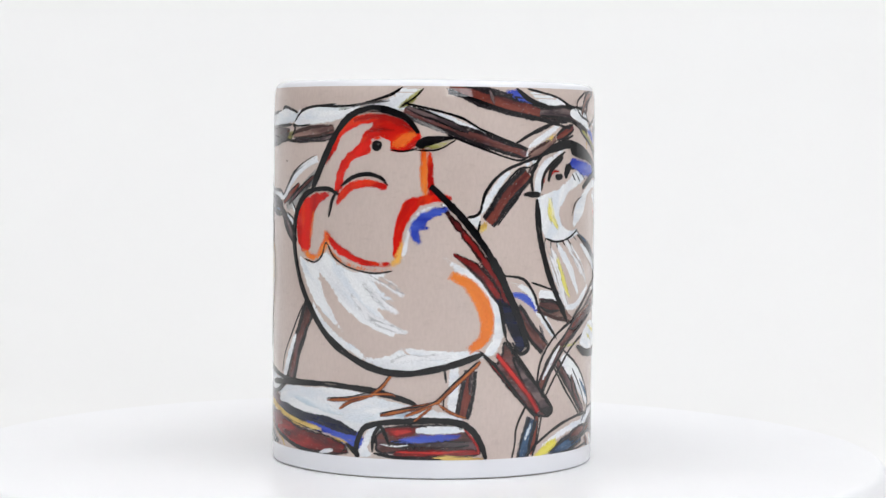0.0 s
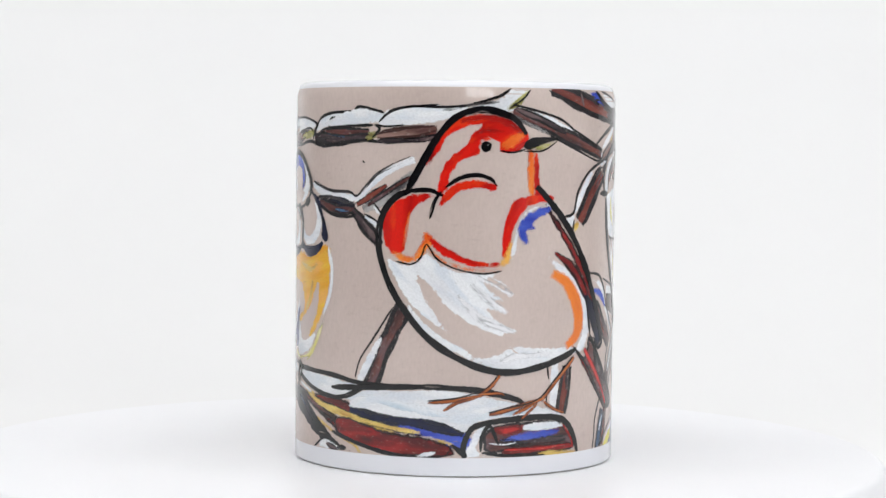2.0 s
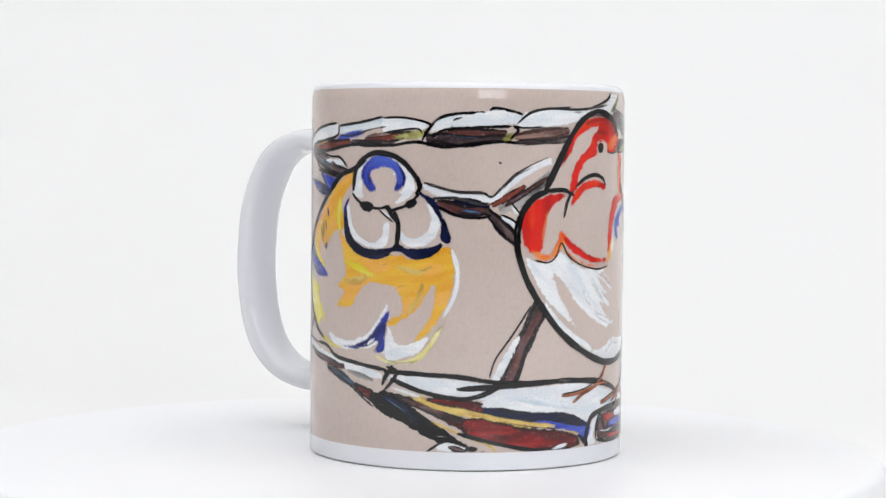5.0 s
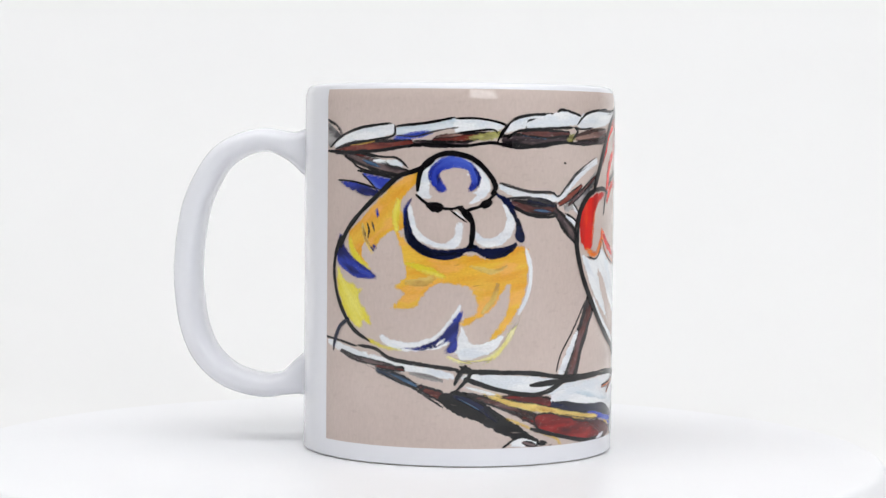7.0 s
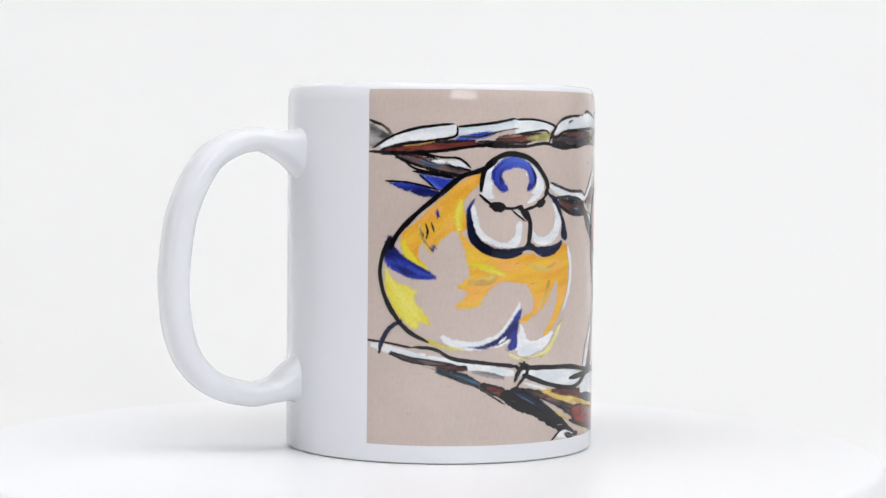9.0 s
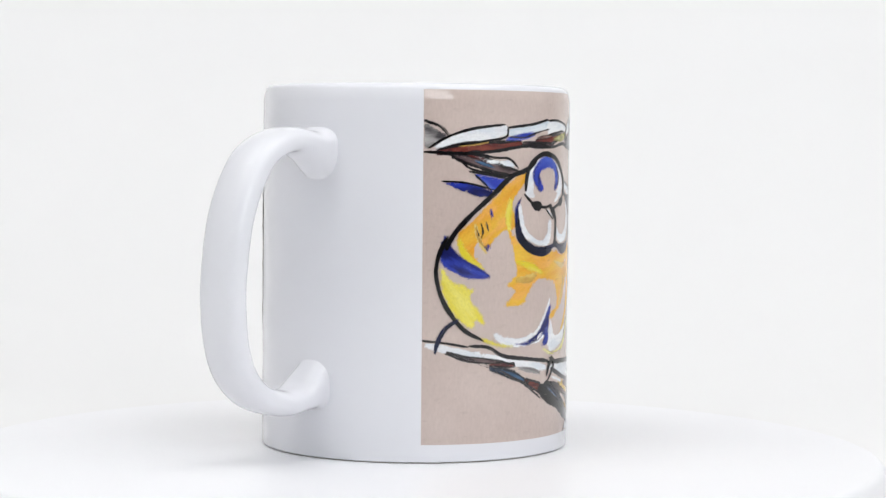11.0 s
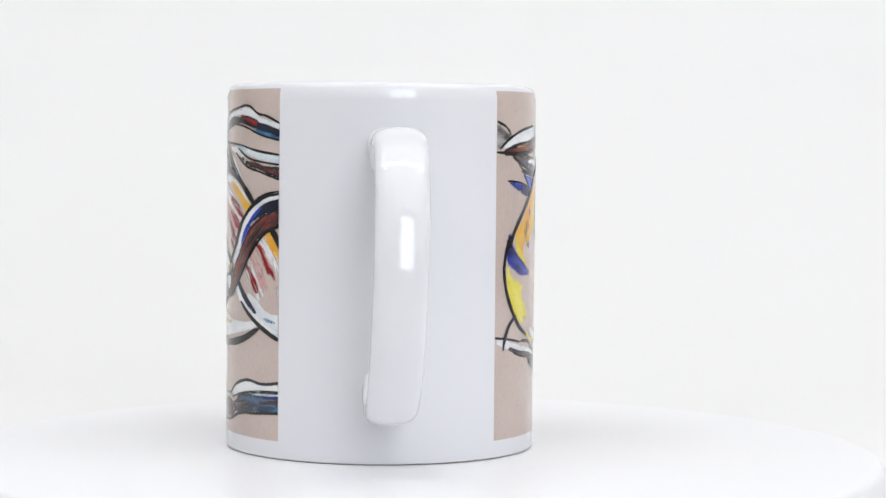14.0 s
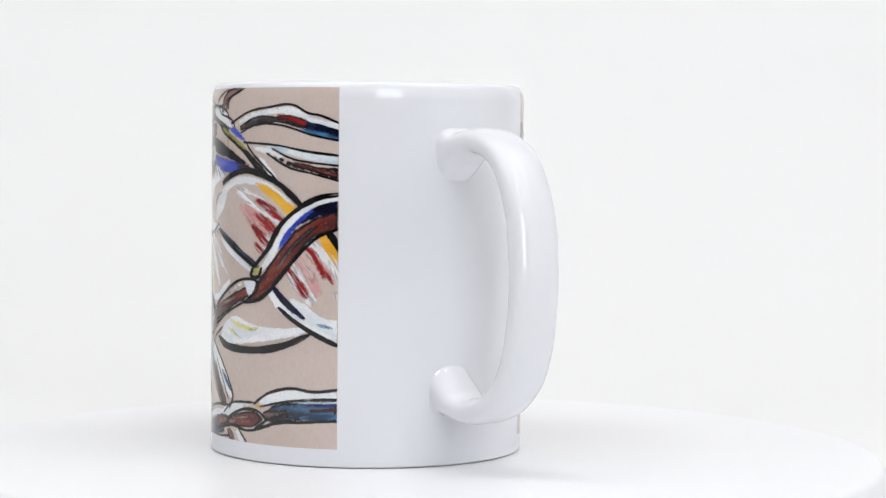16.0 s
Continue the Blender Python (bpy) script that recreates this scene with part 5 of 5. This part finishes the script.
m.patch("deep_blue", "35.4,68.3 32.9,70.6 32.3,73.4 34.5,75.8 38.4,76.9 42.7,76.1 45.1,73.8 45.6,70.7 43.6,68.6 42.2,68.9 43.0,71.4 42.4,73.6 39.8,74.9 37.0,74.6 35.7,72.5 37.4,69.1", "crown", angle=70, rag=0.15)
m.line("blue", 3.0, "34.6,69.6 33.9,72.8 36.0,75.2 39.8,76.0 43.3,74.2 44.3,70.4", "crown", rag=0.2)
m.line("deep_blue", 0.9, "33.0,71.0 33.4,74.0 36.0,76.2", "crown", rag=0.2)
m.line("deep_blue", 0.9, "45.0,69.6 45.2,72.6 43.4,75.2", "crown", rag=0.2)
m.patch("snow", "27.5,66.8 27.3,62.1 29.0,57.5 33.0,55.1 38.6,54.3 40.9,56.2 41.4,60.7 39.7,61.0 38.9,57.6 36.1,55.9 32.3,57.3 29.9,59.8 28.7,64.0", "feather", rag=0.15)
m.patch("snow", "43.7,60.2 44.3,56.7 47.2,54.8 51.8,55.9 54.6,60.1 53.2,64.1 50.1,67.5 52.0,63.0 51.4,59.5 48.7,57.4 46.0,57.7", "feather", rag=0.15)
m.patch("navy", "29.8,68.5 27.0,65.6 26.2,60.7 27.6,56.5 32.2,53.4 37.3,52.3 43.2,53.7 48.0,52.6 52.6,53.8 54.6,55.6 49.5,54.8 45.8,54.8 43.2,56.2 40.8,54.6 34.4,54.5 30.2,56.6 28.2,60.3 27.6,65.4", "collar", rag=0.15)
m.line("navy", 2.2, "26.7,60.7 28.1,56.5 32.3,53.5 37.2,52.7 41.5,53.4", "collar", rag=0.2)
m.line("navy", 2.2, "44.0,54.6 48.0,53.0 52.6,54.1 55.0,55.9", "collar", rag=0.2)
m.line("deep_blue", 1.4, "28.3,66.8 26.7,63.9 26.6,60.3", "collar", rag=0.15)
m.patch("navy", "48.3,68.9 52.9,66.9 55.7,61.8 57.3,57.3 56.3,55.9 54.3,57.3 54.6,60.8 52.0,65.1", "collar", rag=0.15)
m.line("black", 1.63, "42.5,64.1 43.7,60.2 43.2,54.3", "collar", rag=0.2)
m.line("black", 0.88, "29.4,67.9 32.2,65.7 35.5,64.6 38.8,64.4 41.4,65.2", rag=0.2)
m.patch("black", "31.8,64.9 33.6,66.1 36.0,65.7 36.6,64.3 34.3,63.3", "eye", rag=0.15)
m.line("black", 0.88, "41.1,63.8 45.7,65.2 49.8,68.6", rag=0.2)
m.patch("black", "45.4,65.8 47.4,66.9 48.8,66.1 48.0,65.0 46.3,64.4", "eye", rag=0.15)
m.patch("black", "39.4,65.3 41.4,64.9 43.1,62.4 44.6,60.2 42.5,61.3 40.8,63.3", "beak", rag=0.12)
m.line("snow", 0.6, "39.2,63.8 41.7,61.9", "beak", rag=0.1)
m.line("black", 0.5, "38.0,64.1 42.3,61.0", "beak", rag=0.1)
m.patch("snow", "19.4,32.8 26.1,31.3 33.2,32.3 37.4,36.3 40.5,40.5 41.0,39.4 40.0,34.9 41.7,29.2 39.2,28.1 40.6,32.1 36.1,29.8 30.4,28.9 23.2,29.2", "feather", rag=0.3)
m.patch("snow", "41.3,38.3 42.0,34.2 44.0,31.2 48.2,31.7 52.0,33.3 49.8,29.4 45.3,27.5 41.7,26.7 40.0,28.5 40.5,33.5", "feather", rag=0.3)
m.patch("deep_blue", "40.5,39.1 41.6,38.5 40.5,33.5 40.0,29.0 36.8,28.7 38.0,31.2 34.7,29.8 30.4,28.9 25.4,29.6 31.8,30.6 36.3,33.5", "feather", angle=40, rag=0.2)
m.line("snow", 0.8, "34.7,30.3 37.2,32.1", "feather")
m.line("yellow", 1.2, "15.8,31.5 21.0,29.7 26.2,29.0", "breast", rag=0.3)
m.line("pale_yellow", 1.8, "37.5,27.8 42.9,26.1 47.9,27.2 52.1,30.8 56.2,38.6", "breast", rag=0.25)
m.line("snow", 1.2, "57.5,54.7 58.9,49.0 58.1,43.1 55.5,38.0", "feather", rag=0.2)
m.patch("deep_blue", "18.4,63.5 19.5,63.3 19.3,61.6 18.4,62.1", "wing", rag=0.3)
m.patch("deep_blue", "17.2,55.6 18.8,54.8 18.5,53.9 17.5,54.5", "wing", rag=0.3)
m.line("deep_blue", 0.9, "18.9,64.2 19.3,62.2", "wing", rag=0.25)
m.line("soft_black", 0.5, "16.0,60.6 16.6,58.6 16.2,56.6", "wing", rag=0.3)
m.line("soft_black", 0.45, "17.4,61.0 18.2,58.4", "wing", rag=0.3)
m.line("soft_black", 0.45, "15.0,58.8 15.6,57.0", "wing", rag=0.3)
m.line("deep_blue", 0.7, "17.0,54.6 18.4,53.4", "wing", rag=0.25)
m.line("straw", 0.8, "14.6,60.0 15.2,57.0 17.0,54.6", "wing", rag=0.3)
m.line("black", 1.48, "34.2,76.4 30.3,74.1 25.0,72.3 19.9,68.1 13.9,63.1 9.2,58.2 6.8,53.8", taper=0.4, rag=0.25)
m.line("black", 1.28, "7.4,57.4 4.9,52.0 4.5,46.6 6.6,40.2 11.2,34.1 17.1,30.7", taper=0.6, rag=0.2)
m.line("black", 1.44, "29.8,68.5 30.6,73.4 32.8,76.3 37.3,78.1 42.9,77.1 46.7,74.2 49.3,70.3 48.3,67.9", taper=0.4, rag=0.2)
m.line("navy", 1.3, "10.3,36.4 6.9,34.0 4.9,30.6 4.3,27.6", "leg", rag=0.2)
m.line("black", 1.48, "42.5,25.7 40.6,23.0 39.5,20.5", "leg#2", rag=0.2)
m.line("black", 1.12, "40.6,25.3 43.5,24.3 42.5,21.9 40.1,19.4", "leg#2", rag=0.2)
m.line("grey", 0.5, "41.2,23.3 40.1,21.3", "leg#2", rag=0.05)
m.done()


# ---- what turns ----
def motions():
    times = [i * 0.5 for i in range(33)]
    walk(TURNTABLE, [(t, table_pose(t)) for t in times])
    walk(MUG, [(t, mug_pose(t)) for t in times])


motions()
